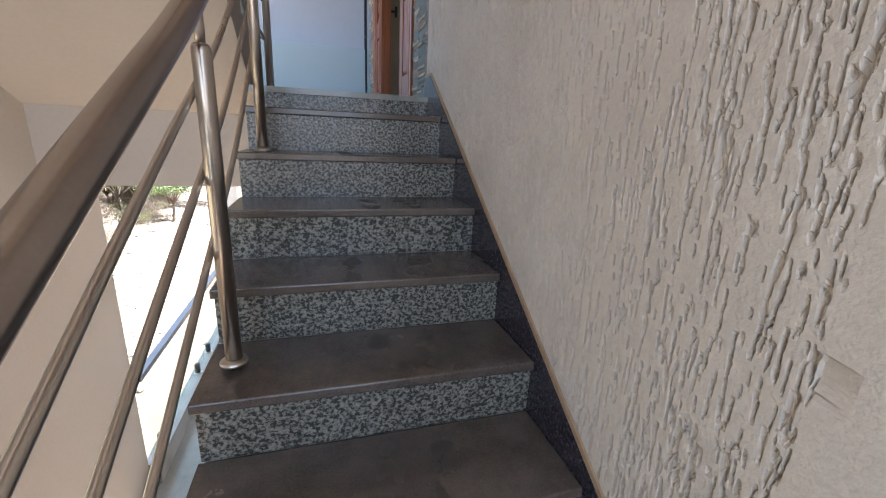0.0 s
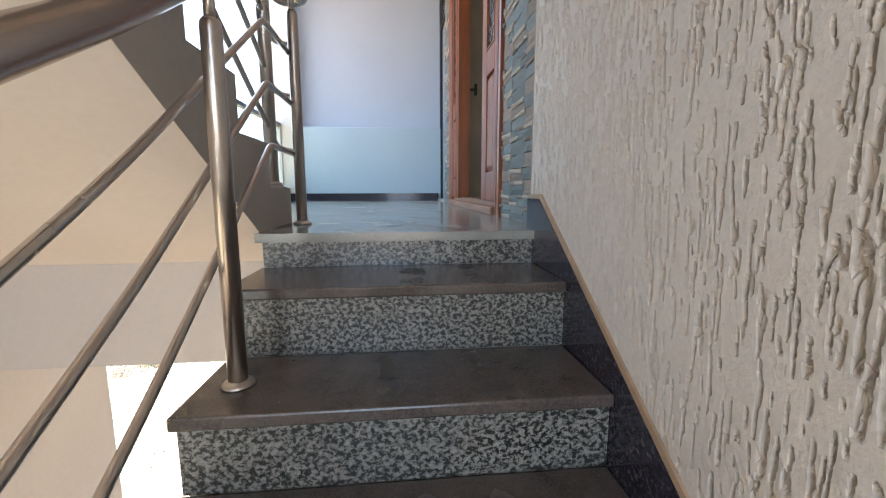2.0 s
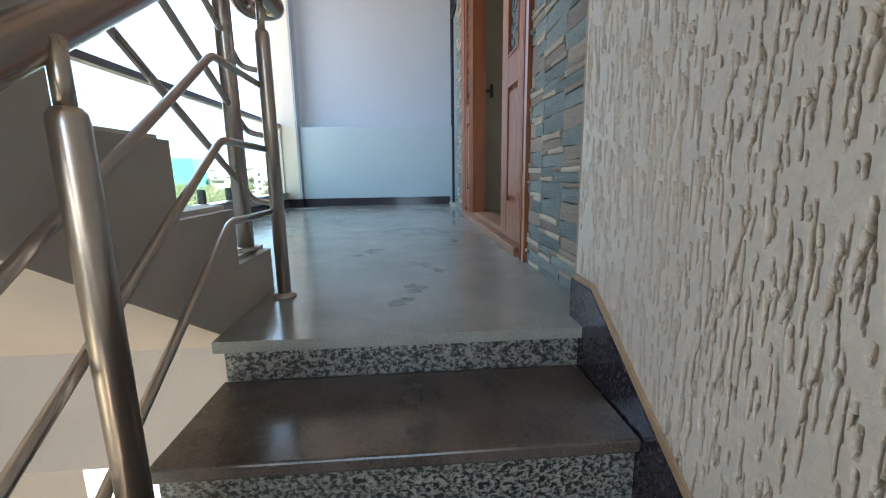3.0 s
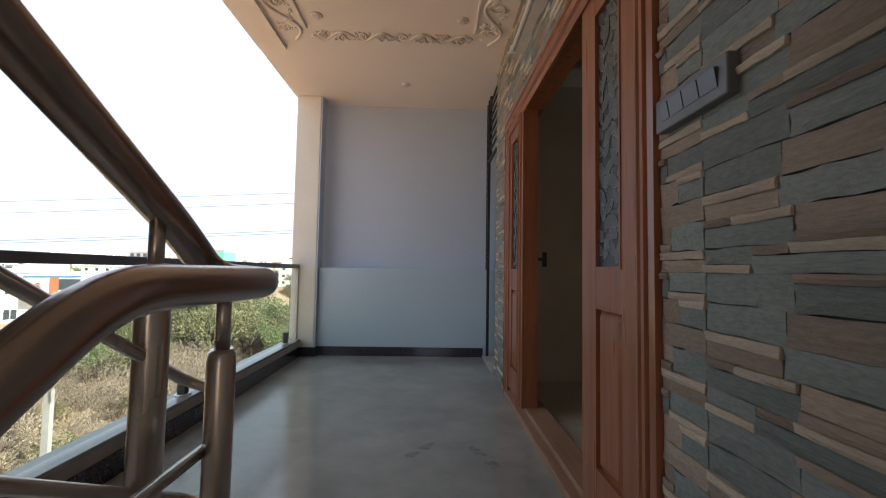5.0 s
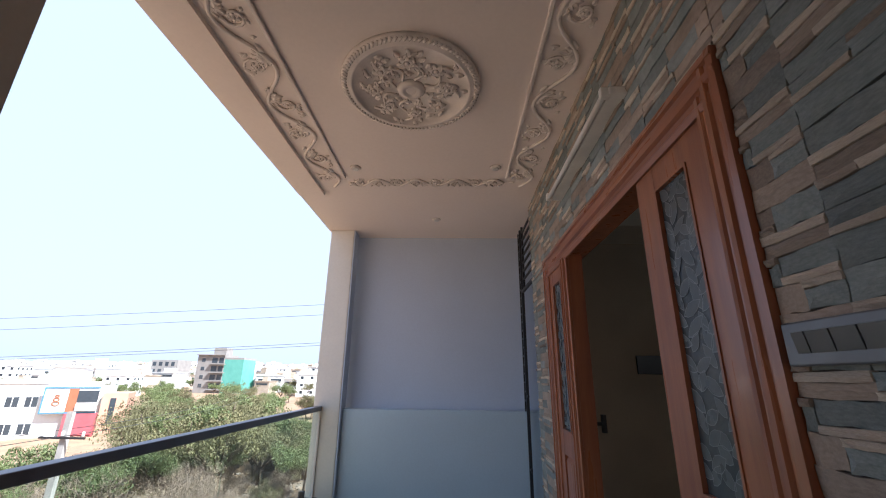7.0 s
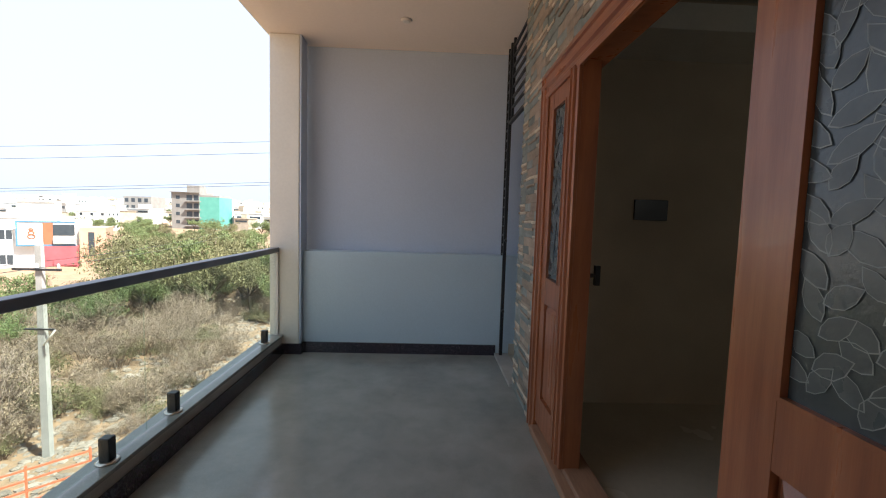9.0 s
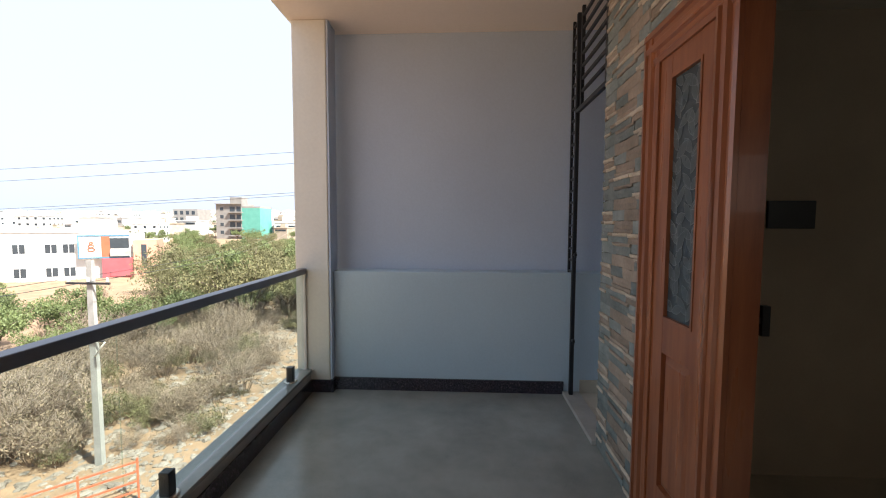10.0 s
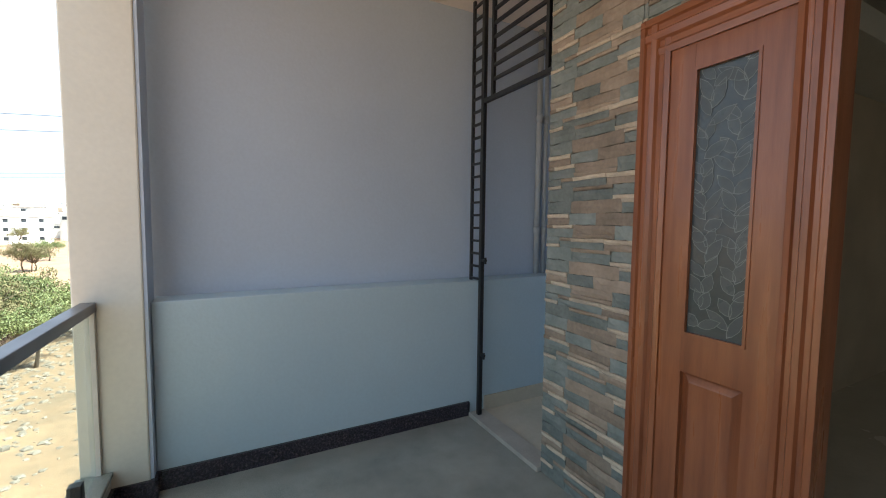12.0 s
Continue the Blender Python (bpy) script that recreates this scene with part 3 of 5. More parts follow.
def scroll(bm, a, b, width, z, waves, rnd):
    """A vine that winds from a to b with leaves, curls and flowers."""
    a, b = Vector((*a, z)), Vector((*b, z))
    d = b - a
    length = d.length
    d.normalize()
    s = Vector((-d.y, d.x, 0))
    wave = length / waves
    steps = waves * 14
    amp = width * 0.36
    pts = [a + d * length * i / steps + s * amp * math.sin(2 * math.pi * waves * i / steps / 1.0) - Vector((0, 0, 0.006)) for i in range(steps + 1)]
    tube(bm, pts, 0.012, 7)
    base = math.atan2(d.y, d.x)
    for w in range(waves * 2):
        mid = a + d * wave * (w + 0.5) / 2
        sign = 1 if w % 2 == 0 else -1
        heart = mid - s * sign * amp * 0.25
        curl = [heart + (d * math.cos(t) * sign + s * math.sin(t)) * (0.008 + width * 0.24 * t / 8) - Vector((0, 0, 0.007)) for t in [k * 0.6 for k in range(14)]]
        tube(bm, curl, 0.008, 6)
        flower(bm, heart, width * 0.15, 0.02, 5, rnd.uniform(0, 6))
        root = mid + s * sign * amp * 0.85 - d * wave * 0.12
        for k in range(8):
            ang = base - sign * (0.15 + 0.36 * k)
            petal(bm, root + (d * math.cos(ang - base) + s * math.sin(ang - base)) * width * 0.06, ang + rnd.uniform(-0.12, 0.12), width * rnd.uniform(0.26, 0.4), width * 0.13, 0.02)
        for k in range(5):
            c = mid - s * sign * rnd.uniform(0.3, 0.46) * width + d * rnd.uniform(-0.4, 0.4) * wave / 2
            petal(bm, c, base + sign * rnd.uniform(0.4, 2.7), width * rnd.uniform(0.14, 0.24), width * 0.1, 0.016)


rnd = random.Random(5)
for name, a, b, w, waves, bead in (("ceiling_moulding", (-1.775, 0.5), (-1.775, 3.1), 0.24, 4, -1.64), ("ceiling_moulding", (-0.135, 0.5), (-0.135, 3.1), 0.24, 4, -0.265), ("ceiling_moulding", (-1.62, 3.03), (-0.28, 3.03), 0.16, 4, None)):
    bm = bmesh.new()
    scroll(bm, a, b, w, H_CEIL, waves, rnd)
    if bead:
        box(bm, bead - 0.011, bead + 0.011, -0.2, 2.93, H_CEIL - 0.018, H_CEIL, bevel=0.005)
        scroll(bm, (a[0], -0.2), (a[0], 0.5), w, H_CEIL, 1, rnd)
    tagged(part(name, bm, PLASTER), "white plaster vine moulding on the ceiling", "moulding", "ceiling mouldings")

MC = Vector((-0.96, 1.815, H_CEIL))
med = thing("ceiling_medallion", MC, "round white plaster medallion with flowers on the ceiling", "medallion")
bm = bmesh.new()
lathe(bm, (0, 0, 0), [(0.01, -0.016), (0.33, -0.016), (0.335, -0.03), (0.35, -0.034), (0.365, -0.024), (0.385, -0.03), (0.4, -0.022), (0.405, 0.0)], 64)
part("disc", bm, PLASTER, med)
bm = bmesh.new()
for k in range(96):
    t = 2 * math.pi * k / 96
    tube(bm, [(0.372 * math.cos(t), 0.372 * math.sin(t), -0.028), (0.395 * math.cos(t + 0.05), 0.395 * math.sin(t + 0.05), -0.024)], 0.0075, 5)
part("rope_edge", bm, PLASTER, med)
bm = bmesh.new()
for k in range(8):
    t = 2 * math.pi * k / 8
    c = (0.215 * math.cos(t), 0.215 * math.sin(t), -0.016)
    flower(bm, c, 0.055, 0.022, 6, t)
    for j in range(10):
        q, r = t + rnd.uniform(-0.36, 0.36), rnd.uniform(0.1, 0.3)
        petal(bm, (r * math.cos(q), r * math.sin(q), -0.016), q + rnd.uniform(-1.8, 1.8), 0.06, 0.03, 0.02)
    tube(bm, [((0.09 + 0.02 * i) * math.cos(t + 0.3 + 0.28 * math.sin(i * 0.6)), (0.09 + 0.02 * i) * math.sin(t + 0.3 + 0.28 * math.sin(i * 0.6)), -0.022) for i in range(11)], 0.008, 6)
part("flower_relief", bm, PLASTER, med)
bm = bmesh.new()
lathe(bm, (0, 0, 0), [(0.03, -0.03), (0.045, -0.04), (0.06, -0.038), (0.075, -0.028), (0.085, -0.016)], 28)
part("boss", bm, PLASTER, med)

for x, y in ((-1.51, 2.77), (-0.375, 2.77), (-0.895, 3.9)):
    lamp = thing("ceiling_spotlight", (x, y, H_CEIL), "small white recessed ceiling spotlight, off", "ceiling light", "ceiling spotlights")
    bm = bmesh.new()
    lathe(bm, (0, 0, 0), [(0.028, -0.012), (0.038, -0.014), (0.044, -0.008), (0.046, 0.0)], 20)
    part("rim", bm, PLASTER, lamp)
    bm = bmesh.new()
    lathe(bm, (0, 0, 0), [(0.02, -0.016), (0.027, -0.0155), (0.027, -0.008)], 16)
    part("lens", bm, WHITE, lamp)

tl = thing("tube_light", (-0.03, 1.85, 2.475), "white fluorescent tube on a wall batten, off", "wall light")
part("batten", inside(tl, boxes((-0.045, 0.03, 1.3, 2.4, 2.46, 2.495), bevel=0.004)), WHITE, tl)
bm = bmesh.new()
tube(bm, [(-0.062, 1.34, 2.47), (-0.062, 2.36, 2.47)], 0.014, 12)
part("tube", inside(tl, bm), WHITE, tl)
for y in (1.31, 2.36):
    part("socket", inside(tl, boxes((-0.08, -0.04, y, y + 0.03, 2.45, 2.5), bevel=0.005)), WHITE, tl)

# ---- door ----
O0, O1, ZO = 1.345, 2.395, 2.045           # the open way
door = tagged(part("door_1", boxes((0.013, 0.14, Y0 + 0.01, Y0 + 0.11, 0.0, ZF - 0.01), (0.013, 0.14, Y1 - 0.11, Y1 - 0.01, 0.0, ZF - 0.01), (0.013, 0.14, Y0 + 0.11, Y1 - 0.11, ZO + 0.03, ZF - 0.01)), WOOD), "varnished reddish teak entrance door, open between two glazed side panels", "door", kind="structure")


def moulded_upright(y_out, y_in, z0, z1):
    """Stepped casing between two edges in y."""
    s = 1 if y_in > y_out else -1
    w = abs(y_in - y_out)
    prof = [(0.0, 0.012), (0.0, -0.016), (0.18, -0.02), (0.22, -0.009), (0.36, -0.009), (0.42, -0.018), (0.58, -0.016), (0.64, -0.003), (0.78, -0.003), (0.84, -0.009), (1.0, -0.005), (1.0, 0.012)]
    bm = bmesh.new()
    prism(bm, "z", z0, z1, [(x, y_out + s * w * u) for u, x in prof])
    return bm


part("casing", moulded_upright(Y0, Y0 + 0.125, 0.0, ZF), WOOD, door)
part("casing", moulded_upright(Y1, Y1 - 0.125, 0.0, ZF), WOOD, door)
prof = [(0.0, 0.011), (0.0, -0.017), (0.18, -0.021), (0.22, -0.01), (0.36, -0.01), (0.42, -0.019), (0.58, -0.017), (0.64, -0.004), (0.78, -0.004), (0.84, -0.01), (1.0, -0.006), (1.0, 0.011)]
bm = bmesh.new()
prism(bm, "y", Y0 + 0.002, Y1 - 0.002, [(x, ZF - 0.0 - 0.15 * u) for u, x in prof])
part("head_casing", bm, WOOD_H, door)
part("jamb", moulded_upright(O1 + 0.1, O1, 0.07, ZO + 0.02), WOOD, door)
part("jamb", boxes((0.013, 0.1, O1, O1 + 0.1, 0.07, ZO + 0.03)), WOOD, door)
part("jamb", boxes((0.041, 0.1, O0 - 0.07, O0, 0.07, ZO + 0.03)), WOOD, door)
thr = part("threshold", boxes((-0.03, 0.16, Y0 + 0.125, Y1 - 0.125, 0.0, 0.045), bevel=0.006), SILL_WOOD, door, "worn dusty wooden threshold")
part("threshold_step", boxes((0.02, 0.16, Y0 + 0.125, Y1 - 0.125, 0.045, 0.075), bevel=0.004), SILL_WOOD, door)


def side_panel(ya, yb, ga, gb):
    """A glazed panel with a raised field below, between two edges in y."""
    x0, x1 = 0.004, 0.04
    z0, zg0, zg1 = 0.076, 0.975, 1.96
    p = part("side_panel", boxes((x0, x1, ya, ga, z0, ZO + 0.03), (x0, x1, gb, yb, z0, ZO + 0.03), (x0 + 0.001, x1, ga, gb, zg1, ZO + 0.03), (x0 + 0.001, x1, ga, gb, 0.83, zg0), (x0 + 0.001, x1, ga, gb, z0, 0.25)), WOOD, door, "teak panel with a leaf-patterned frosted pane")
    pane = part("pane", boxes((x0 + 0.012, x0 + 0.018, ga - 0.004, gb + 0.004, zg0 - 0.004, zg1 + 0.004)), FROST, p, "frosted glass pane etched with leaves")
    bead = boxes((x0 - 0.004, x0 + 0.012, ga, ga + 0.01, zg0, zg1), (x0 - 0.004, x0 + 0.012, gb - 0.01, gb, zg0, zg1), (x0 - 0.004, x0 + 0.012, ga + 0.01, gb - 0.01, zg0, zg0 + 0.01), (x0 - 0.004, x0 + 0.012, ga + 0.01, gb - 0.01, zg1 - 0.01, zg1))
    part("glazing_bead", bead, WOOD, p)
    # leaves etched along two climbing stems: pale outlines round darker fields
    leaves, lines = bmesh.new(), bmesh.new()
    r = random.Random(int(ya * 100))
    clamp = lambda y, z: (min(gb - 0.013, max(ga + 0.013, y)), min(zg1 - 0.013, max(zg0 + 0.013, z)))
    rim_shape = ((-0.5, 0), (-0.34, 0.26), (-0.08, 0.42), (0.2, 0.33), (0.5, 0.0), (0.2, -0.33), (-0.08, -0.42), (-0.34, -0.26))
    k = 0
    for stem, lead in ((0.27, 0.0), (0.74, 0.5)):
        z = zg0 + 0.02 + 0.03 * lead
        while z < zg1 - 0.02:
            for side in (-1, 1):
                t = math.pi / 2 - side * r.uniform(0.25, 1.25)
                l, w = r.uniform(0.07, 0.12), r.uniform(0.04, 0.06)
                cy = ga + (gb - ga) * stem + 0.012 * math.sin(z * 9) + 0.46 * l * math.cos(t)
                cz = z + 0.46 * l * math.sin(t) + (0.018 if side > 0 else 0.0) + r.uniform(-0.014, 0.014)
                lift = x0 + 0.0105 - 0.00002 * k
                k += 1
                ring = [[clamp(cy + g * (l * u * math.cos(t) - w * v * math.sin(t)), cz + g * (l * u * math.sin(t) + w * v * math.cos(t))) for u, v in rim_shape] for g in (1.0, 0.92)]
                fill = [leaves.verts.new((lift, *p)) for p in ring[1]]
                leaves.faces.new(fill)
                oa, ob_ = [lines.verts.new((lift - 0.0003, *p)) for p in ring[0]], [lines.verts.new((lift - 0.0003, *p)) for p in ring[1]]
                for i in range(8):
                    lines.faces.new((oa[i], oa[(i + 1) % 8], ob_[(i + 1) % 8], ob_[i]))
            z += 0.062
    part("etched_outlines", lines, ETCH_LINE, pane)
    part("etched_leaves", leaves, ETCH, pane)
    # raised field
    bm = bmesh.new()
    z0f, z1f = 0.25, 0.83
    rings = []
    for inset, x in ((0.0, x0 + 0.02), (0.006, x0 + 0.02), (0.012, x0 + 0.016), (0.03, x0 + 0.004), (0.034, x0 + 0.002)):
        rings.append([bm.verts.new((x, y, z)) for y, z in ((ga + inset, z0f + inset), (gb - inset, z0f + inset), (gb - inset, z1f - inset), (ga + inset, z1f - inset))])
    for a, b in zip(rings, rings[1:]):
        for i in range(4):
            bm.faces.new((a[i], a[(i + 1) % 4], b[(i + 1) % 4], b[i]))
    bm.faces.new(rings[-1])
    bmesh.ops.recalc_face_normals(bm, faces=bm.faces)
    part("raised_panel", bm, WOOD, p)


side_panel(Y0 + 0.126, O0, 1.004, 1.212)
side_panel(O1 + 0.101, Y1 - 0.126, 2.588, 2.803)
door.location.x = 0.025
lock = part("lock_plate", boxes((0.15, 0.175, O1 + 0.055, O1 + 0.08, 1.0, 1.1), (0.098, 0.15, O1 + 0.06, O1 + 0.075, 1.04, 1.06)), DARK_PLASTIC, door, "dark metal lock keeper")

plate = thing("switch_plate", (0.015, 0.615, 1.372), "grey plastic switch plate with four rocker groups on the stone wall", "switch")
part("plate", inside(plate, boxes((0.0, 0.03, 0.485, 0.745, 1.328, 1.416), bevel=0.004)), PLASTIC, plate)
for k, (a, b) in enumerate(((0.512, 0.566), (0.57, 0.622), (0.626, 0.678), (0.682, 0.712))):
    bm = bmesh.new()
    prism(bm, "y", a, b, [(0.001, 1.352), (-0.0015, 1.352), (-0.009, 1.394), (0.001, 1.396)])
    part("rocker", inside(plate, bm), ROCKER, plate, "darker grey rocker switch")
plate2 = thing("switch_plate", (0.9, RY1, 1.42), "dark switch plate on the wall of the hall", "switch")
part("plate", inside(plate2, boxes((0.78, 1.02, RY1 - 0.015, RY1, 1.345, 1.49), bevel=0.003)), DARK_PLASTIC, plate2)

# ---- stair railing ----
POST_R = 0.0215
NOSE_Z = lambda y: -0.305 + 0.645 * (y + 0.579)


def post(rail, x, y, z, fat, top, r=POST_R):
    p = bmesh.new()
    lathe(p, (x, y, z), [(r, 0.0), (r, fat - 0.02), (r * 0.95, fat - 0.008), (r * 0.75, fat)], 18)
    lathe(p, (x, y, z), [(0.0115, fat - 0.002), (0.0115, top)], 14)
    o = part("post", p, STEEL, rail, "brushed steel post with a stepped top")
    c = bmesh.new()
    lathe(c, (x, y, z), [(0.037, 0.0), (0.037, 0.006), (0.03, 0.012), (0.023, 0.016)], 22)
    part("base_ring", c, STEEL, o)


rail = thing("stair_railing", (0, 0, 0), "stainless steel stair railing with a thick brown-tinted handrail", "railing")
HX, UX = -0.91, -1.025
low_z = lambda y: np.interp(y, (-3.0, -2.0, -1.42, -0.72, 0.125), (-0.88, -0.345, -0.03, 0.385, 0.935))
for y, z, fat in ((-1.29, -0.838, 0.806), (-0.446, -0.305, 0.79), (0.371, 0.0, 0.83)):
    post(rail, HX + (0.024 if -1 < y < 0 else 0.014 if y < 0 else -0.008), y, z, fat, (low_z(y) if y < 0.1 else 0.932) - z)
post(rail, HX, -2.15, -1.403, 0.84, low_z(-2.15) + 1.403)
post(rail, UX, 0.365, 0.162, 0.79, 0.87, 0.025)
post(rail, UX, -0.55, 0.66, 0.78, 0.93)
hi_z = lambda y: 1.078 + 0.575 * (0.327 - y)
line_pts = bend([(HX, -3.0, -0.88), (HX, -2.0, -0.345), (HX, -1.42, -0.03), (HX, -0.72, 0.385), (HX, 0.125, 0.935), (HX + 0.008, 0.515, 0.932), (UX + 0.005, 0.53, 0.94), (UX, 0.42, hi_z(0.42)), (UX, -2.8, hi_z(-2.8))], 0.075, 8)
bm = bmesh.new()
tube(bm, line_pts, 0.0285, 20)
part("handrail", bm, RAIL_STEEL, rail, "thick brown-tinted steel handrail")
for drop in (0.0, 0.19, 0.388):
    bar = [(HX - 0.02, -3.0, -1.05 - drop), (HX - 0.02, -1.645, -0.325 - drop), (HX - 0.02, -0.986, 0.003 - drop), (HX - 0.02, -0.713, 0.165 - drop), (HX - 0.025, 0.06, 0.678 - drop), (HX - 0.028, 0.385, 0.674 - drop)]
    bm = bmesh.new()
    tube(bm, bend(bar[:4] + bar[4:5], 0.3, 10)[:-1] + bend([bar[3], bar[4], bar[5]], 0.03, 4)[1:], 0.0095, 10)
    part("rail_bar", bm, STEEL, rail)
for y_lo, z_lo, y_hi in ((0.47, 0.74, -2.8), (0.47, 0.535, -2.8), (0.47, 0.31, -2.8)):
    pts = bend([(HX - 0.02, 0.405, z_lo - 0.01), (HX - 0.03, 0.46, z_lo - 0.008), (UX, 0.47, z_lo + 0.01), (UX + 0.0, 0.40, z_lo + 0.05), (UX, y_hi, z_lo + 0.05 + 0.585 * (0.40 - y_hi))], 0.03, 5)
    bm = bmesh.new()
    tube(bm, pts, 0.0095, 10)
    part("rail_bar", bm, STEEL, rail)

# ---- glass balustrade ----
def balustrade(z, y0, y1, joints, label):
    b = thing("glass_balustrade", (-2.08, (y0 + y1) / 2, z), label, "balustrade", "veranda balustrades")
    part("top_rail", inside(b, boxes((-2.105, -2.045, y0, y1, z + 0.775, z + 0.82), bevel=0.004)), ALU, b, "grey aluminium top rail")
    edges = [y0 + 0.02, *joints, y1 - 0.02]
    for a, c in zip(edges, edges[1:]):
        g = part("glass_panel", inside(b, boxes((-2.08, -2.068, a + 0.003, c - 0.003, z + 0.012, z + 0.778))), CLEAR, b, "clear glass panel, slightly dusty")
        g.visible_shadow = False
        for y in (a + 0.22, c - 0.25):
            s = bmesh.new()
            box(s, -2.098, -2.05, y - 0.022, y + 0.022, z + 0.008, z + 0.115, bevel=0.004)
            sp = part("spigot", inside(b, s), BLACK, b, "black square glass spigot")
            s = bmesh.new()
            lathe(s, (-2.074, y, z), [(0.046, 0.0), (0.046, 0.006), (0.036, 0.01)], 18)
            part("base_ring", inside(b, s), STEEL, sp)
    part("end_channel", inside(b, boxes((-2.09, -2.05, y1 - 0.016, y1, z + 0.0, z + 0.775), bevel=0.002)), WHITE, b)
    return b


balustrade(0.185, Y_W + 0.0, 4.248, (2.497,), "frameless glass balustrade with a grey top rail on a kerb")
balustrade(-2.93, Y_W + 0.0, 4.248, (2.497,), "frameless glass balustrade of the storey below")

# ---- black steel grille at the recess ----
gate = thing("steel_grille", (0.05, 4.0, 0.028), "black painted steel grille fixed above the recess", "grille")
part("post", inside(gate, boxes((0.035, 0.065, 4.225, 4.255, 0.028, H_CEIL), bevel=0.003)), BLACK, gate)
part("side_bar", inside(gate, boxes((0.04, 0.06, 4.365, 4.385, 0.976, H_CEIL), bevel=0.002)), BLACK, gate)
for k in range(22):
    z = 0.985 + k * 0.0895
    part("rung", inside(gate, boxes((0.043, 0.057, 4.255, 4.365, z, z + 0.016))), BLACK, gate)
part("bottom_bar", inside(gate, boxes((0.036, 0.064, 3.56, 4.225, 2.19, 2.22), bevel=0.003)), BLACK, gate)
part("upright", inside(gate, boxes((0.038, 0.062, 4.12, 4.145, 2.22, H_CEIL), bevel=0.002)), BLACK, gate)
part("upright", inside(gate, boxes((0.038, 0.062, 3.6, 3.625, 2.22, H_CEIL), bevel=0.002)), BLACK, gate)
for k in range(7):
    z = 2.31 + k * 0.088
    part("bar", inside(gate, boxes((0.042, 0.058, 3.625, 4.12, z, z + 0.02))), BLACK, gate)
for z in (0.455, 1.12):
    part("latch", inside(gate, boxes((0.04, 0.06, 4.185, 4.225, z, z + 0.018), (0.044, 0.056, 4.185, 4.197, z - 0.015, z + 0.03), bevel=0.002)), BLACK, gate)
for px, rad in ((0.74, 0.022), (0.81, 0.016)):
    pipe = thing("drain_pipe", (px, 4.48, 0.975), "pale grey plastic pipe running up the recess wall", "pipe", "recess pipes")
    bm = bmesh.new()
    tube(bm, [(px, 4.482, 0.976), (px, 4.482, H_CEIL + 0.3)], rad, 12)
    part("pipe", inside(pipe, bm), PVC, pipe)
    for z in (1.3, 2.2):
        bm = bmesh.new()
        tube(bm, [(px, 4.482, z), (px, 4.482, z + 0.06)], rad + 0.006, 12)
        part("coupling", inside(pipe, bm), PVC, pipe)

# ---- outdoors ----
def axis_steps(parts):
    out = []
    for a, b, n in parts:
        out += [a + (b - a) * i / n for i in range(n)]
    return out + [parts[-1][1]]


rise = lambda y: 0.03 * max(0.0, y - 110)


def ground_sheet():
    xs = axis_steps([(-3000, -400, 8), (-400, -80, 16), (-80, -6, 148), (-6, 400, 12), (400, 3000, 6)])
    ys = axis_steps([(-3000, -200, 6), (-200, 0, 8), (0, 90, 150), (90, 110, 2), (110, 400, 16), (400, 3000, 8)])
    verts, faces = [], []
    for x in xs:
        for y in ys:
            h = 0.0
            if -80 < x < -6 and 0 < y < 90:
                h = 0.35 * noise.noise(Vector((x * 0.12, y * 0.12, 1))) + 0.16 * noise.noise(Vector((x * 0.5, y * 0.5, 2))) + 0.07 * noise.noise(Vector((x * 1.7, y * 1.7, 3)))
                h *= min(1, (-6 - x) / 3, (x + 80) / 10, y / 5, (90 - y) / 10)
            verts.append((x, y, GROUND + h + rise(y)))
    n = len(ys)
    for i in range(len(xs) - 1):
        for j in range(n - 1):
            faces.append((i * n + j, (i + 1) * n + j, (i + 1) * n + j + 1, i * n + j + 1))
    me = bpy.data.meshes.new("ground")
    me.from_pydata(verts, [], faces)
    me.polygons.foreach_set("use_smooth", [True] * len(faces))
    me.materials.append(SAND)
    return tagged(new("ground", me), "sandy open ground littered with rubble", "ground", kind="structure")


ground_sheet()
R = random.Random(11)


def stones(name, count, area, size, mat, label):
    """Loose stones and broken slabs strewn on the ground, too many to count."""
    bm_v, bm_f = [], []
    for k in range(count):
        x, y = area(R)
        s = size * R.uniform(0.3, 1.0) ** 2 * 1.6 + 0.03
        z = GROUND + 0.35 * noise.noise(Vector((x * 0.12, y * 0.12, 1))) + 0.16 * noise.noise(Vector((x * 0.5, y * 0.5, 2)))
        t, fl = R.uniform(0, 6.28), R.uniform(0.3, 0.8)
        b = len(bm_v)
        for dz, r in ((-0.3, 1.0), (0.35, 0.95), (0.75, 0.5)):
            for q in range(5):
                a = t + q * 1.2566 + R.uniform(-0.3, 0.3)
                rr = s * r * R.uniform(0.7, 1.15)
                bm_v.append((x + rr * math.cos(a), y + rr * math.sin(a), z + s * dz * fl))
        for lv in (0, 5):
            for q in range(5):
                bm_f.append((b + lv + q, b + lv + (q + 1) % 5, b + lv + 5 + (q + 1) % 5, b + lv + 5 + q))
        bm_f.append(tuple(b + 10 + q for q in range(5)))
    me = bpy.data.meshes.new(name)
    me.from_pydata(bm_v, [], bm_f)
    me.materials.append(mat)
    return tagged(new(name, me), label, "rubble", kind="stuff")


def strip(r):
    y = r.uniform(6, 75)
    return -9 - 0.14 * y + r.gauss(-2.5, 3.2), y


stones("rubble", 5200, strip, 0.15, RUBBLE, "pale broken stones and rubble strewn on the sand")
stones("rubble_dark", 2600, strip, 0.09, RUBBLE, "smaller broken stones strewn on the sand")


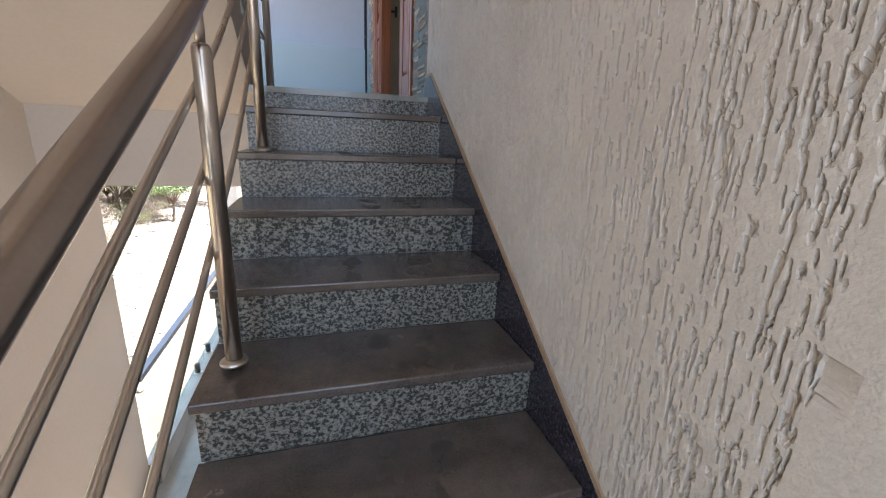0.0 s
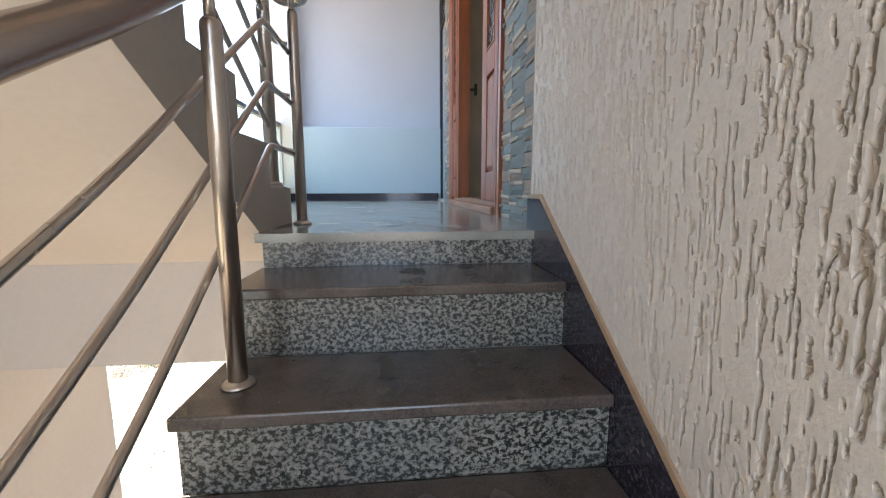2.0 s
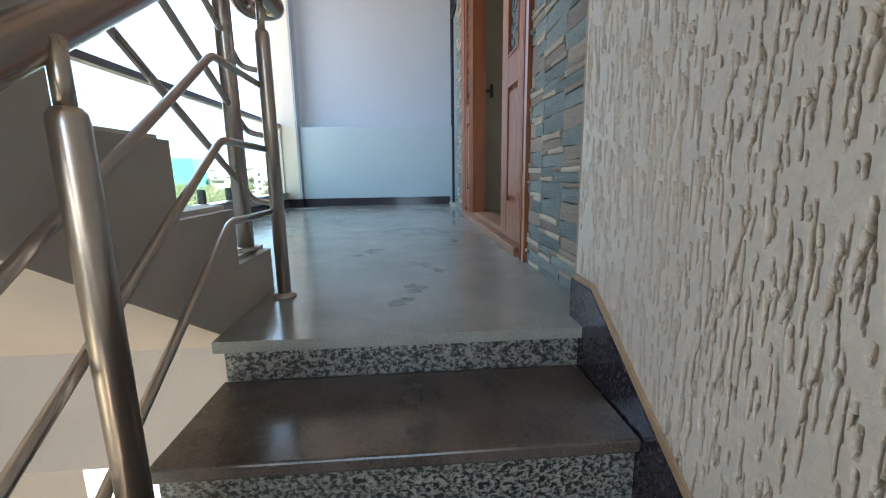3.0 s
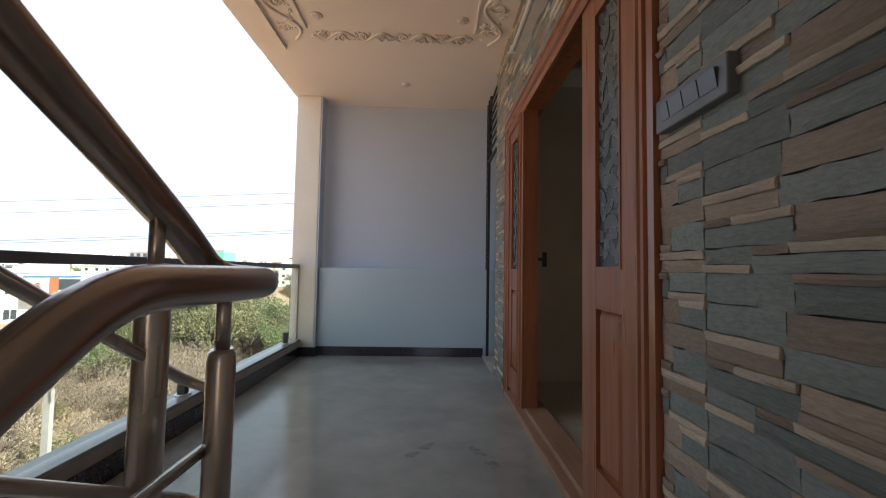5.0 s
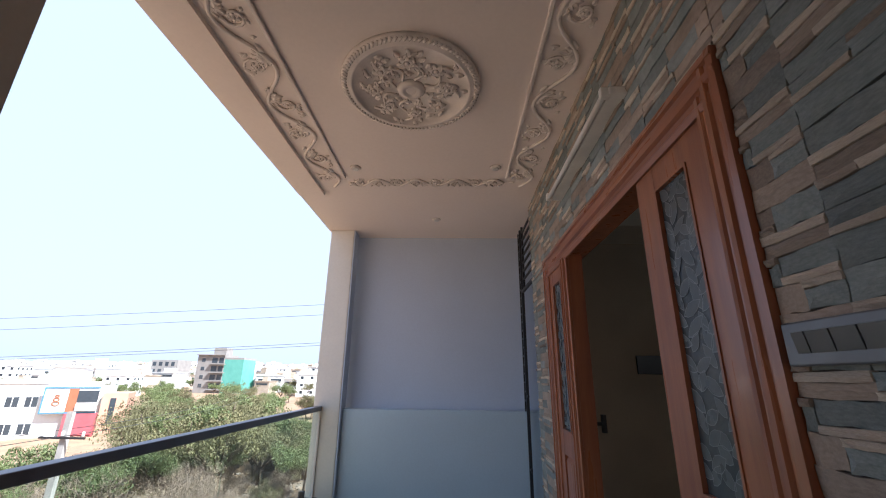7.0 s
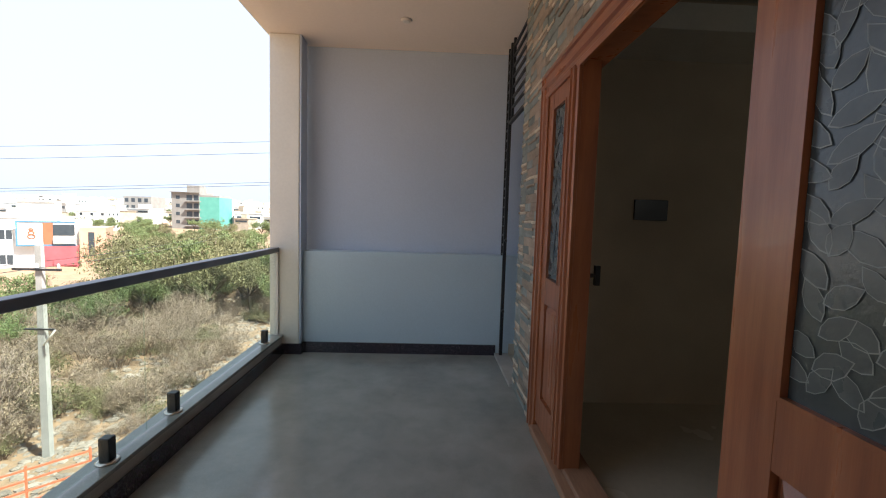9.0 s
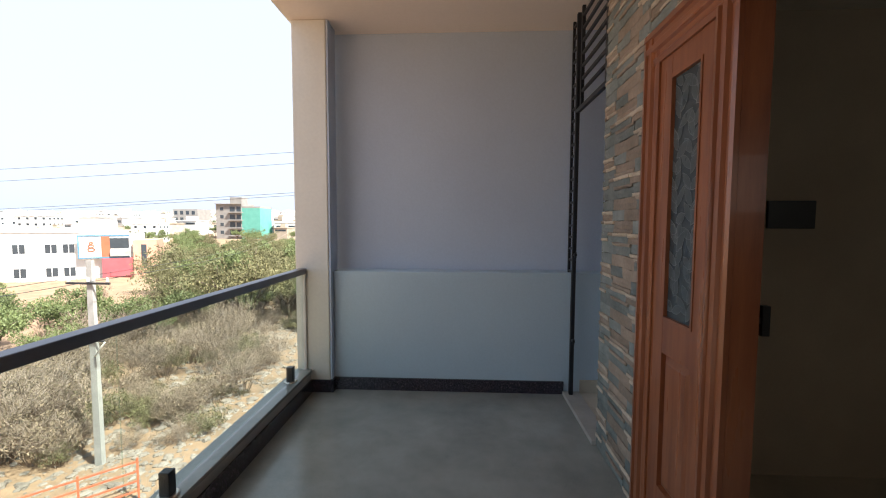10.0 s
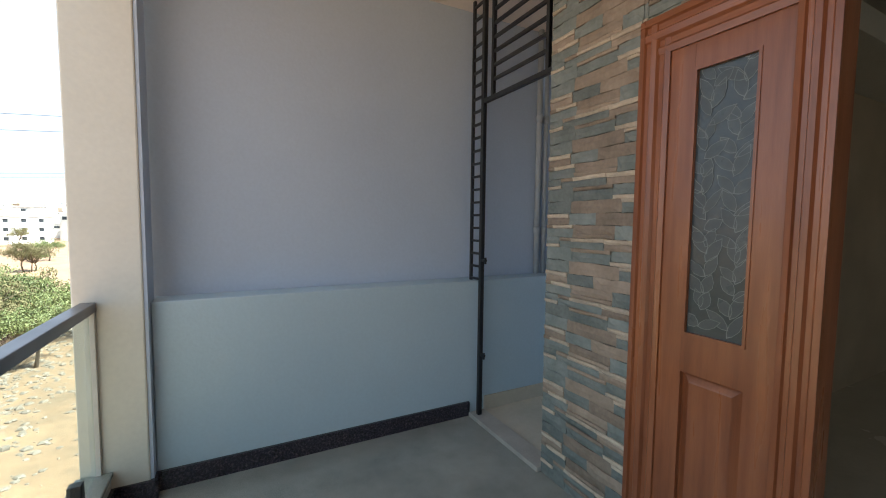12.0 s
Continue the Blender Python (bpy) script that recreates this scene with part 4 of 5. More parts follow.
def leaf_mesh(name, blobs, per, size, mat, seed):
    """A crown: small folded leaves in clumps at the ends of the limbs."""
    r = random.Random(seed)
    v, f = [], []
    for (bx, by, bz, br) in blobs:
        for k in range(per):
            d = Vector((r.gauss(0, 1), r.gauss(0, 1), r.gauss(0, 0.75)))
            d = d.normalized() * br * r.uniform(0.25, 1.0) ** 0.5
            c = Vector((bx, by, bz)) + d
            q = Euler((r.uniform(0, 6.28), r.uniform(0, 6.28), r.uniform(0, 6.28))).to_matrix()
            s = size * r.uniform(0.5, 1.3)
            b = len(v)
            for p in ((-s, 0, 0), (0, s * 0.45, s * 0.15), (s, 0, 0), (0, -s * 0.45, s * 0.15)):
                v.append(tuple(c + q @ Vector(p)))
            f.append((b, b + 1, b + 2, b + 3))
    me = bpy.data.meshes.new(name)
    me.from_pydata(v, [], f)
    me.materials.append(mat)
    return me


def make_tree(name, height, spread, mat, seed, label, per=170, leaf=0.1, limbs=10, bare=False):
    r = random.Random(seed)
    t = thing(name, (0, 0, 0), label, "tree" if "tree" in name else "shrub", "trees and shrubs of the open land")
    bm = bmesh.new()
    tips = []
    fork = height * (0.3 if not bare else 0.08)
    base_r = height * 0.022
    if not bare:
        tube(bm, [(0, 0, -0.4), (0.05 * height * r.uniform(-1, 1), 0.03 * height, fork * 0.6), (0, 0.04 * height, fork)], base_r, 7, taper=0.7)
    for k in range(limbs):
        a, out = 2 * math.pi * k / limbs + r.uniform(-0.3, 0.3), spread * r.uniform(0.45, 1.0)
        up = height * r.uniform(0.62, 1.0) * (1.0 - 0.25 * out / spread)
        p0 = Vector((0, 0.04 * height, fork * 0.95)) if not bare else Vector((0.1 * math.cos(a), 0.1 * math.sin(a), -0.3))
        p2 = Vector((out * math.cos(a), out * math.sin(a), up))
        p1 = p0.lerp(p2, 0.5) + Vector((r.uniform(-0.2, 0.2), r.uniform(-0.2, 0.2), 0.08 * height))
        tube(bm, [p0, p1, p2], base_r * (0.5 if not bare else 0.22), 5, taper=0.3)
        tips += [(p2, 1.0), (p1.lerp(p2, 0.5) + Vector((r.uniform(-1, 1), r.uniform(-1, 1), 0)) * spread * 0.15, 0.9)]
        for q in range(4 if bare else 2):
            s0 = p0.lerp(p2, r.uniform(0.35, 0.8)) + Vector((0, 0, 0.05 * height))
            s1 = s0 + Vector((r.uniform(-1, 1), r.uniform(-1, 1), r.uniform(0.2, 1.0))).normalized() * spread * r.uniform(0.25, 0.5)
            tube(bm, [s0, s0.lerp(s1, 0.5) + Vector((0, 0, 0.03)), s1], base_r * (0.25 if not bare else 0.12), 4, taper=0.3)
            tips.append((s1, 0.75))
            if bare:
                for w in range(5):
                    e = s1 + Vector((r.uniform(-1, 1), r.uniform(-1, 1), r.uniform(0.0, 1.0))).normalized() * spread * 0.25
                    tube(bm, [s0.lerp(s1, 0.6), e], base_r * 0.14, 3, taper=0.4)
    part("trunk" if not bare else "stem", bm, BARK if not bare else TWIG, t)
    blobs = [(p.x, p.y, p.z, spread * 0.27 * s * r.uniform(0.7, 1.15)) for p, s in tips]
    ob = new("crown" if not bare else "leaves", leaf_mesh("crown", blobs, per, leaf, mat, seed + 1))
    ob.parent = t
    return t


protos = {
    "green": [make_tree("tree", 6.5, 3.2, LEAF_A, 21, "leafy green tree on the open land"), make_tree("tree", 5.6, 2.9, LEAF_A, 22, "leafy green tree on the open land")],
    "olive": [make_tree("tree", 6.6, 3.0, LEAF_B, 23, "olive-green tree with a thin crown", per=130), make_tree("tree", 5.8, 3.3, LEAF_B, 24, "olive-green tree with a thin crown", per=125)],
    "dry": [make_tree("shrub", 2.6, 1.6, LEAF_D, 25, "dry brown thorny shrub, nearly leafless", per=12, leaf=0.05, limbs=16, bare=True), make_tree("shrub", 3.2, 1.8, LEAF_D, 26, "dry brown thorny shrub, nearly leafless", per=9, leaf=0.05, limbs=18, bare=True), make_tree("shrub", 1.5, 1.2, LEAF_B, 27, "low scrubby bush with sparse olive leaves", per=26, leaf=0.06, limbs=11, bare=True)],
}
first = set()


def plant(kind, x, y, scale):
    p = R.choice(protos[kind])
    m = Matrix.Translation((x, y, GROUND + rise(y) - 0.05)) @ Matrix.Rotation(R.uniform(0, 6.28), 4, "Z") @ Matrix.Scale(scale, 4)
    if p.name not in first:
        first.add(p.name)
        p.matrix_basis = m
    else:
        copy_thing(p, m @ Matrix.Diagonal((1 / p.scale[0], 1 / p.scale[1], 1 / p.scale[2], 1)))


for k in range(300):
    y = R.uniform(10, 50)
    x = -15.0 - 0.05 * y - abs(R.gauss(0, 1)) * 9
    if noise.noise(Vector((x * 0.2, y * 0.2, 5))) > -0.08:
        plant("dry", x, y, R.uniform(0.45, 1.35))
for k in range(130):
    y = R.uniform(17, 48)
    x = -11.6 - 0.06 * y - abs(R.gauss(0, 1)) * 3.5
    if noise.noise(Vector((x * 0.25, y * 0.25, 8))) > 0.02:
        plant("dry", x, y, R.uniform(0.35, 0.95))
for x, y, s in ((-31, 25, 0.9), (-36, 29, 0.9), (-40, 26, 0.95), (-35, 36, 0.55), (-44, 35, 0.85), (-27, 25.5, 0.6), (-30, 30, 0.95), (-25, 30, 0.8), (-24, 35, 0.85), (-21, 38, 0.9), (-33, 34, 0.55), (-29, 33, 0.6), (-28, 40, 0.8), (-31, 46, 0.9), (-24.5, 43, 0.6), (-50, 30, 1.0), (-22, 50, 0.6), (-13.4, 38, 0.85), (-15.8, 45, 0.95), (-12.2, 46, 0.9)):
    plant("green", x, y, s)
for k in range(40):
    y = R.uniform(36, 62)
    plant("olive" if R.random() < 0.75 else "green", -R.uniform(0.33, 0.78) * y, y, R.uniform(0.7, 1.35))
for k in range(40):
    y = R.uniform(55, 110)
    x = -22 - 0.12 * y - R.uniform(0, 1) ** 1.3 * 34
    if 0.78 < -x / y < 1.1:
        continue
    plant("olive" if R.random() < 0.72 else "green", x, y, R.uniform(0.75, 1.15))
for k in range(95):
    y = R.uniform(85, 330)
    u = R.uniform(0.3, 1.2)
    if y > 100 or u < 0.78:
        plant("olive" if R.random() < 0.5 else "green", -u * y, y, R.uniform(0.8, 1.25))


# pole with cross arm and wires
PX, PY = -15.5, 16.38
pole = thing("utility_pole", (PX, PY, GROUND), "tall weathered concrete utility pole with a steel cross arm", "utility pole")
bm = bmesh.new()
prism(bm, "z", -0.3, 8.45, [(-0.15, -0.1), (0.15, -0.1), (0.15, 0.1), (-0.15, 0.1)])
for v in bm.verts:
    if v.co.z > 5:
        v.co.x *= 0.75
        v.co.y *= 0.75
part("shaft", bm, CONCRETE, pole)
part("cross_arm", boxes((-0.9, 0.9, -0.16, -0.1, 7.5, 7.58)), BLACK, pole)
part("cross_arm", boxes((-0.55, 0.55, -0.16, -0.1, 5.2, 5.26)), BLACK, pole)
for x in (-0.8, 0.0, 0.8):
    bm = bmesh.new()
    lathe(bm, (x, -0.13, 7.58), [(0.03, 0), (0.06, 0.05), (0.04, 0.1), (0.055, 0.15), (0.02, 0.2)], 10)
    part("insulator", bm, WHITE, pole)
bm = bmesh.new()
tube(bm, [(0.1, -0.1, 4.6), (0.9, -0.5, 5.3)], 0.03, 6)
part("stay_arm", bm, WHITE, pole)


def wire(a, b, sag, r=0.012):
    pts = [Vector(a).lerp(Vector(b), i / 16) - Vector((0, 0, sag * 4 * (i / 16) * (1 - i / 16))) for i in range(17)]
    bm = bmesh.new()
    tube(bm, pts, r, 5)
    return tagged(part("overhead_wire", bm, BLACK), "thin black overhead electric wire", "wire", "overhead wires")


for x in (-0.8, 0.8):
    wire((PX + x, PY - 0.13, GROUND + 7.72), (-29 + x, 64, GROUND + 8.4), 0.7)
    wire((PX + x, PY - 0.13, GROUND + 7.72), (-26 + x, -30, GROUND + 8.0), 0.6)
for x in (-34, 4):
    far_pole = thing("utility_pole", (x, 20.2, GROUND), "tall steel utility pole carrying the upper wires", "utility pole")
    bm = bmesh.new()
    lathe(bm, (0, 0, -0.3), [(0.12, 0), (0.1, 9), (0.07, 14.4)], 10)
    part("shaft", bm, CONCRETE, far_pole)
    for z in (10.0, 11.9, 12.6, 13.6) if x > 0 else (10.0, 11.4, 12.0):
        part("cross_arm", boxes((-0.05, 0.05, -0.4, 0.4, z - 0.05, z + 0.05)), BLACK, far_pole)
for z0, z1, y in ((4.3, 4.95, 20), (3.75, 4.55, 20.4), (2.35, 3.1, 20), (2.25, 3.0, 20.3)):
    wire((-34, y, z0 - 0.85), (4, y, z1 + 0.5), 0.15, 0.009)

# orange gate near the foot of the pole
og = thing("orange_gate", (-13.2, 13.1, GROUND), "orange-red painted metal gate leaf standing on the rubble", "gate")
og.rotation_euler = (0, 0, radians(45))
bars = [(-1.6, 1.6, -0.03, 0.03, z, z + 0.05) for z in (0.2, 0.55, 0.9, 1.25, 1.6)]
for b in bars:
    part("bar", boxes(b), ORANGE, og)
for x in (-1.6, 0.0, 1.55):
    part("post", boxes((x, x + 0.06, -0.035, 0.035, -0.1, 1.75)), ORANGE, og)

# broken boards and slabs lying about
for k in range(40):
    x, y = strip(R)
    bm = boxes((-R.uniform(0.12, 0.4), R.uniform(0.12, 0.4), -0.15, R.uniform(0.1, 0.3), 0.0, 0.05))
    bmesh.ops.transform(bm, matrix=pose(0, 0, 0, R.uniform(-14, 14), R.uniform(-14, 14), R.uniform(0, 180)), verts=bm.verts)
    o = part("broken_slab", bm, RUBBLE)
    o.location = (x, y, GROUND + 0.35 * noise.noise(Vector((x * 0.12, y * 0.12, 1))) + 0.16 * noise.noise(Vector((x * 0.5, y * 0.5, 2))) + 0.02)
    tagged(o, "pale broken slab lying on the rubble", "debris", "broken slabs")

# ---- houses ----
def facade_windows(h, w, d, floors, cols, mat=PANE):
    """Windows with sills on the two faces that look to the veranda."""
    for fl in range(floors):
        z = 1.1 + fl * 3.1
        for c in range(cols):
            x = -w / 2 + (c + 0.5) * w / cols
            wd = part("window", boxes((x - 0.6, x + 0.6, -d / 2 - 0.06, -d / 2 + 0.1, z, z + 1.2)), mat, h)
            part("sill", boxes((x - 0.75, x + 0.75, -d / 2 - 0.3, -d / 2 - 0.0, z + 1.25, z + 1.33)), HOUSE_WHITE, wd)
            yy = -d / 2 + (c + 0.5) * d / cols
            part("window", boxes((w / 2 - 0.1, w / 2 + 0.06, yy - 0.6, yy + 0.6, z, z + 1.2)), mat, h)


def house(w, d, floors, cols, mat, label, seed):
    r = random.Random(seed)
    h = thing("house", (0, 0, 0), label, "house", "houses of the town")
    z = floors * 3.1
    part("wall", boxes((-w / 2, w / 2, -d / 2, d / 2, -0.5, z)), mat, h)
    part("roof", boxes((-w / 2 - 0.3, w / 2 + 0.3, -d / 2 - 0.3, d / 2 + 0.3, z, z + 0.2), (-w / 2, w / 2, -d / 2, -d / 2 + 0.15, z + 0.2, z + 1.0), (w / 2 - 0.15, w / 2, -d / 2 + 0.15, d / 2, z + 0.2, z + 1.0), (-w / 2, -w / 2 + 0.15, -d / 2 + 0.15, d / 2, z + 0.2, z + 1.0)), mat, h)
    sx = r.uniform(-w / 4, w / 6)
    part("stair_tower", boxes((sx, sx + w * 0.28, -d * 0.1, d * 0.3, z + 0.2, z + 2.7), (sx - 0.2, sx + w * 0.28 + 0.2, -d * 0.1 - 0.2, d * 0.3 + 0.2, z + 2.7, z + 2.85)), mat, h)
    facade_windows(h, w, d, floors, cols)
    return h


kinds = [house(11, 9, 2, 3, HOUSE_WHITE, "white painted flat-roofed house", 1), house(13, 10, 3, 3, HOUSE_WHITE, "white painted three-storey house", 2), house(9, 9, 2, 2, HOUSE_CREAM, "cream painted flat-roofed house", 3), house(15, 11, 4, 4, HOUSE_WHITE, "white painted block of flats", 4), house(10, 8, 3, 2, HOUSE_CREAM, "cream painted three-storey house", 5)]
placed = set()
for k in range(150):
    y = 165 + (k / 150) ** 1.4 * 640 + R.uniform(-12, 12)
    u = R.uniform(0.22, 1.3)
    hkind = R.choice(kinds)
    x = -u * y
    if 0.35 < u < 0.72 and y < 260:
        continue
    m = Matrix.Translation((x, y, GROUND + rise(y))) @ Matrix.Rotation(R.choice((0.2, 0.45, 0.0, 0.7)), 4, "Z") @ Matrix.Scale(R.uniform(0.7, 0.95), 4)
    if hkind.name not in placed:
        placed.add(hkind.name)
        hkind.matrix_basis = m
    else:
        copy_thing(hkind, m @ Matrix.Diagonal((1 / hkind.scale[0], 1 / hkind.scale[1], 1 / hkind.scale[2], 1)))

far_kind = []
for w, d, hgt, mat in ((12, 10, 7, HOUSE_WHITE), (16, 11, 10, HOUSE_WHITE), (10, 12, 8, HOUSE_CREAM)):
    fh = thing("house", (0, 0, 0), "pale flat-roofed house far off in the town", "house", "houses of the town")
    part("wall", boxes((-w / 2, w / 2, -d / 2, d / 2, -0.5, hgt)), mat, fh)
    part("roof", boxes((-w / 2 - 0.4, w / 2 + 0.4, -d / 2 - 0.4, d / 2 + 0.4, hgt, hgt + 0.4), (-w / 5, w / 6, -d / 6, d / 5, hgt + 0.4, hgt + 3)), mat, fh)
    part("window_band", boxes((-w / 2 + 1, w / 2 - 1, -d / 2 - 0.1, -d / 2, hgt - 2.4, hgt - 1.2)), PANE, fh)
    far_kind.append(fh)
town = {}
for k in range(380):
    fh = far_kind[k % 3]
    y = 190 + (k / 380) ** 1.5 * 1150 + R.uniform(-20, 20)
    m = Matrix.Translation((-R.uniform(0.2, 1.35) * y, y, GROUND + rise(y))) @ Matrix.Rotation(R.uniform(-0.5, 0.5), 4, "Z")
    if k < 3:
        fh.matrix_basis = m
        continue
    m = m @ Matrix.Scale(R.uniform(0.6, 1.0), 4)
    if k < 130:
        copy_thing(fh, m)
        continue
    for piece in fh.children:
        vs, fs = town.setdefault(piece.data.materials[0], ([], []))
        n = len(vs)
        vs += [tuple(m @ q.co) for q in piece.data.vertices]
        fs += [tuple(n + q for q in p.vertices) for p in piece.data.polygons]
for town_mat, (vs, fs) in town.items():
    me = bpy.data.meshes.new("far_town")
    me.from_pydata(vs, [], fs)
    me.materials.append(town_mat)
    tagged(new("far_town", me), "pale flat-roofed houses of the town far off", "town", kind="stuff")

# white house with coloured balconies, beyond the trees
wh = thing("corner_house", (-62.8, 70.5, GROUND - 1.8), "white house with blue-edged balcony bay, red and salmon balconies", "house")
wh.rotation_euler = (0, 0, radians(30))
part("wall", boxes((-22, 0.0, 0, 12, -0.5, 9.9), (0.0, 2.6, 1.5, 12, -0.5, 9.5)), HOUSE_WHITE, wh)
part("roof", boxes((-22.2, 0.2, -0.2, 0.0, 9.9, 10.6), (-22.2, 0.2, 0.0, 12.2, 9.9, 10.05), (-5.0, -0.6, 1.0, 6.0, 10.05, 12.6), (-5.3, -0.3, 0.7, 6.3, 12.6, 12.85)), HOUSE_WHITE, wh)
part("bay", boxes((-4.6, 2.2, -0.9, 0.0, 5.6, 9.2)), HOUSE_WHITE, wh)
part("bay_edge", boxes((-4.8, 2.4, -1.0, -0.9, 9.2, 9.45), (-4.8, 2.4, -1.0, -0.9, 5.35, 5.6), (-4.8, -4.6, -1.0, -0.9, 5.6, 9.2)), BLUE_TRIM, wh, "blue painted edging")
part("bay_side", boxes((-1.6, -0.4, -1.0, -0.9, 5.6, 9.2)), RUST, wh, "orange-brown panel")
bm = bmesh.new()
for ez, er in ((6.9, 0.45), (7.5, 0.36), (8.05, 0.24)):
    tube(bm, [(-3.0 + er * math.cos(q), -0.94, ez + er * 0.7 * math.sin(q)) for q in [k * 0.7 for k in range(10)]], 0.1, 6)
part("emblem", bm, RUST, wh, "orange painted emblem")
for z in (6.2, 2.6):
    b = part("balcony", boxes((-0.4, 2.3, -1.0, -0.9, z + 0.9, z + 2.7)), PANE, wh)
    part("balcony_front", boxes((-0.4, 2.5, -1.3, -1.0, z - 0.5, z + 0.4)), CONCRETE if z > 5 else PINK, b)
part("porch", boxes((-1.6, 2.6, -1.05, 0.0, 1.6, 5.35)), PINK, wh, "red-pink painted lower balcony")
part("side_bay", boxes((2.6, 6.2, 0.6, 9, -0.5, 8.4)), SALMON, wh, "salmon painted wing")
part("side_window", boxes((3.8, 4.6, 0.5, 0.62, 3.6, 7.6)), PANE, wh)
for x in (-20, -16.5, -12.5, -8.5, -6.2):
    for z in (2.4, 6.4):
        w = part("window", boxes((x - 0.75, x + 0.75, -0.08, 0.05, z, z + 1.5)), PANE, wh)
        part("frame", boxes((x - 0.9, x + 0.9, -0.06, -0.0, z - 0.15, z), (x - 0.9, x + 0.9, -0.06, 0.0, z + 1.5, z + 1.65), (x - 0.05, x + 0.05, -0.12, -0.08, z, z + 1.5)), HOUSE_WHITE, w)

# unfinished grey block with green netting
gb = thing("unfinished_building", (-114.5, 184, GROUND + 3.2), "bare grey concrete building under construction with green netting", "building")
part("wall", boxes((0, 12.0, 0, 12, -1.5, 15.2)), HOUSE_GREY, gb)
part("tower", boxes((6.5, 12.0, 0.5, 6, 15.2, 18.2)), HOUSE_GREY, gb)
part("slab", boxes((-0.3, 12.8, -0.9, 0.0, 15.0, 15.3)), HOUSE_GREY, gb)
# dark panels on the solid wall stand in for shade inside unglazed holes
for fl in range(4):
    z = 0.9 + fl * 3.6
    part("slab", boxes((6.0, 12.9, -1.1, 0.0, z - 0.7, z - 0.35)), HOUSE_GREY, gb)
    part("opening", boxes((6.6, 9.0, -0.06, 0.05, z, z + 2.2)), PANE, gb)
    part("opening", boxes((9.8, 11.8, -0.06, 0.05, z, z + 2.2)), PANE, gb)
    part("opening", boxes((2.0, 3.6, -0.06, 0.05, z + 0.4, z + 1.9)), PANE, gb)
part("net_wall", boxes((12.0, 20.6, 0.4, 12, -1.5, 13.2)), NET, gb, "green building net over the front")
part("net_top", boxes((12.0, 20.6, 0.4, 12, 13.2, 14.0)), HOUSE_GREY, gb)
g2 = thing("unfinished_building", (-160, 218, GROUND + 2.0), "brown-grey concrete block of flats under construction", "building")
part("wall", boxes((0, 14, 0, 12, -1.5, 15)), HOUSE_GREY, g2)
# unglazed holes again drawn as dark panels, their shade put into the colour
for fl in range(4):
    for c in range(4):
        part("opening", boxes((0.8 + c * 3.3, 2.6 + c * 3.3, -0.08, 0.05, 1.2 + fl * 3.6, 3.2 + fl * 3.6)), PANE, g2)

# ---- shoe prints in the dust ----
def shoe_print(x, y, z, turn, r):
    bm = bmesh.new()
    for cy, ly, lx in ((0.06, 0.075, 0.045), (-0.085, 0.038, 0.036)):
        for k in range(7):
            px, py = r.uniform(-0.6, 0.6) * lx, cy + r.uniform(-0.8, 0.8) * ly
            s = r.uniform(0.35, 0.6) * lx
            vs = [bm.verts.new((px + s * math.cos(t) * r.uniform(0.6, 1.2), py + s * 1.3 * math.sin(t) * r.uniform(0.6, 1.2), 0.0006 + 0.00006 * k)) for t in [q * 0.785 for q in range(8)]]
            bm.faces.new(vs)
    bmesh.ops.transform(bm, matrix=pose(x, y, z, 0, 0, turn), verts=bm.verts)
    return bm


PRINT = material("damp_dust_print", (0.065, 0.055, 0.048), 0.4, second=(0.09, 0.077, 0.067), scale=30, amount=0.6, grain=150, bump=0.1)
FLOOR_PRINT = material("scuffed_dust", (0.16, 0.162, 0.153), 0.14, second=(0.26, 0.26, 0.245), scale=30, amount=0.6, grain=150, bump=0.1)
r = random.Random(9)
for i, (y0, z0) in enumerate(NOSES[1:7]):
    for x in (-0.52, -0.34) if i % 2 else (-0.47, -0.3):
        tagged(part("shoe_print", shoe_print(x + r.uniform(-0.04, 0.04), y0 + 0.14, z0, r.uniform(-25, 25), r), PRINT), "dark shoe print in the dust of a tread", "stain", "shoe prints", kind="stuff")
for x, y in ((-0.5, 0.35), (-0.42, 0.75), (-0.72, 1.1), (-0.25, 1.35), (-0.62, 1.95), (-0.3, 1.85)):
    tagged(part("shoe_print", shoe_print(x, y, 0.0, r.uniform(-40, 40), r), FLOOR_PRINT), "dark shoe print on the dusty floor", "stain", "shoe prints", kind="stuff")

# ---- ledge stones of the veranda wall ----
def stone_meshes():
    out = []
    for mi, mat in enumerate((SLATE, UMBER, BUFF)):
        for v in range(4):
            r = random.Random(50 + mi * 10 + v)
            bm = bmesh.new()
            ny, nz = 4, 2
            grid = [[bm.verts.new((-1.0 - r.uniform(-0.1, 0.1) + (0.22 if j in (0, ny) or i in (0, nz) else 0.0), -0.5 + j / ny + r.uniform(-0.012, 0.012), -0.5 + i / nz + r.uniform(-0.06, 0.06))) for j in range(ny + 1)] for i in range(nz + 1)]
            for i in range(nz):
                for j in range(ny):
                    bm.faces.new((grid[i][j], grid[i + 1][j], grid[i + 1][j + 1], grid[i][j + 1]))
            rim = grid[0] + [grid[1][ny]] + list(reversed(grid[nz])) + [grid[1][0]]
            back = [bm.verts.new((0.0, vv.co.y, vv.co.z)) for vv in rim]
            for i in range(len(rim)):
                j = (i + 1) % len(rim)
                bm.faces.new((rim[i], rim[j], back[j], back[i]))
            bmesh.ops.recalc_face_normals(bm, faces=bm.faces)
            out.append(mesh_of("stone", bm, mat))
    return out


TILE_W, TILE_H = 0.6, 0.30


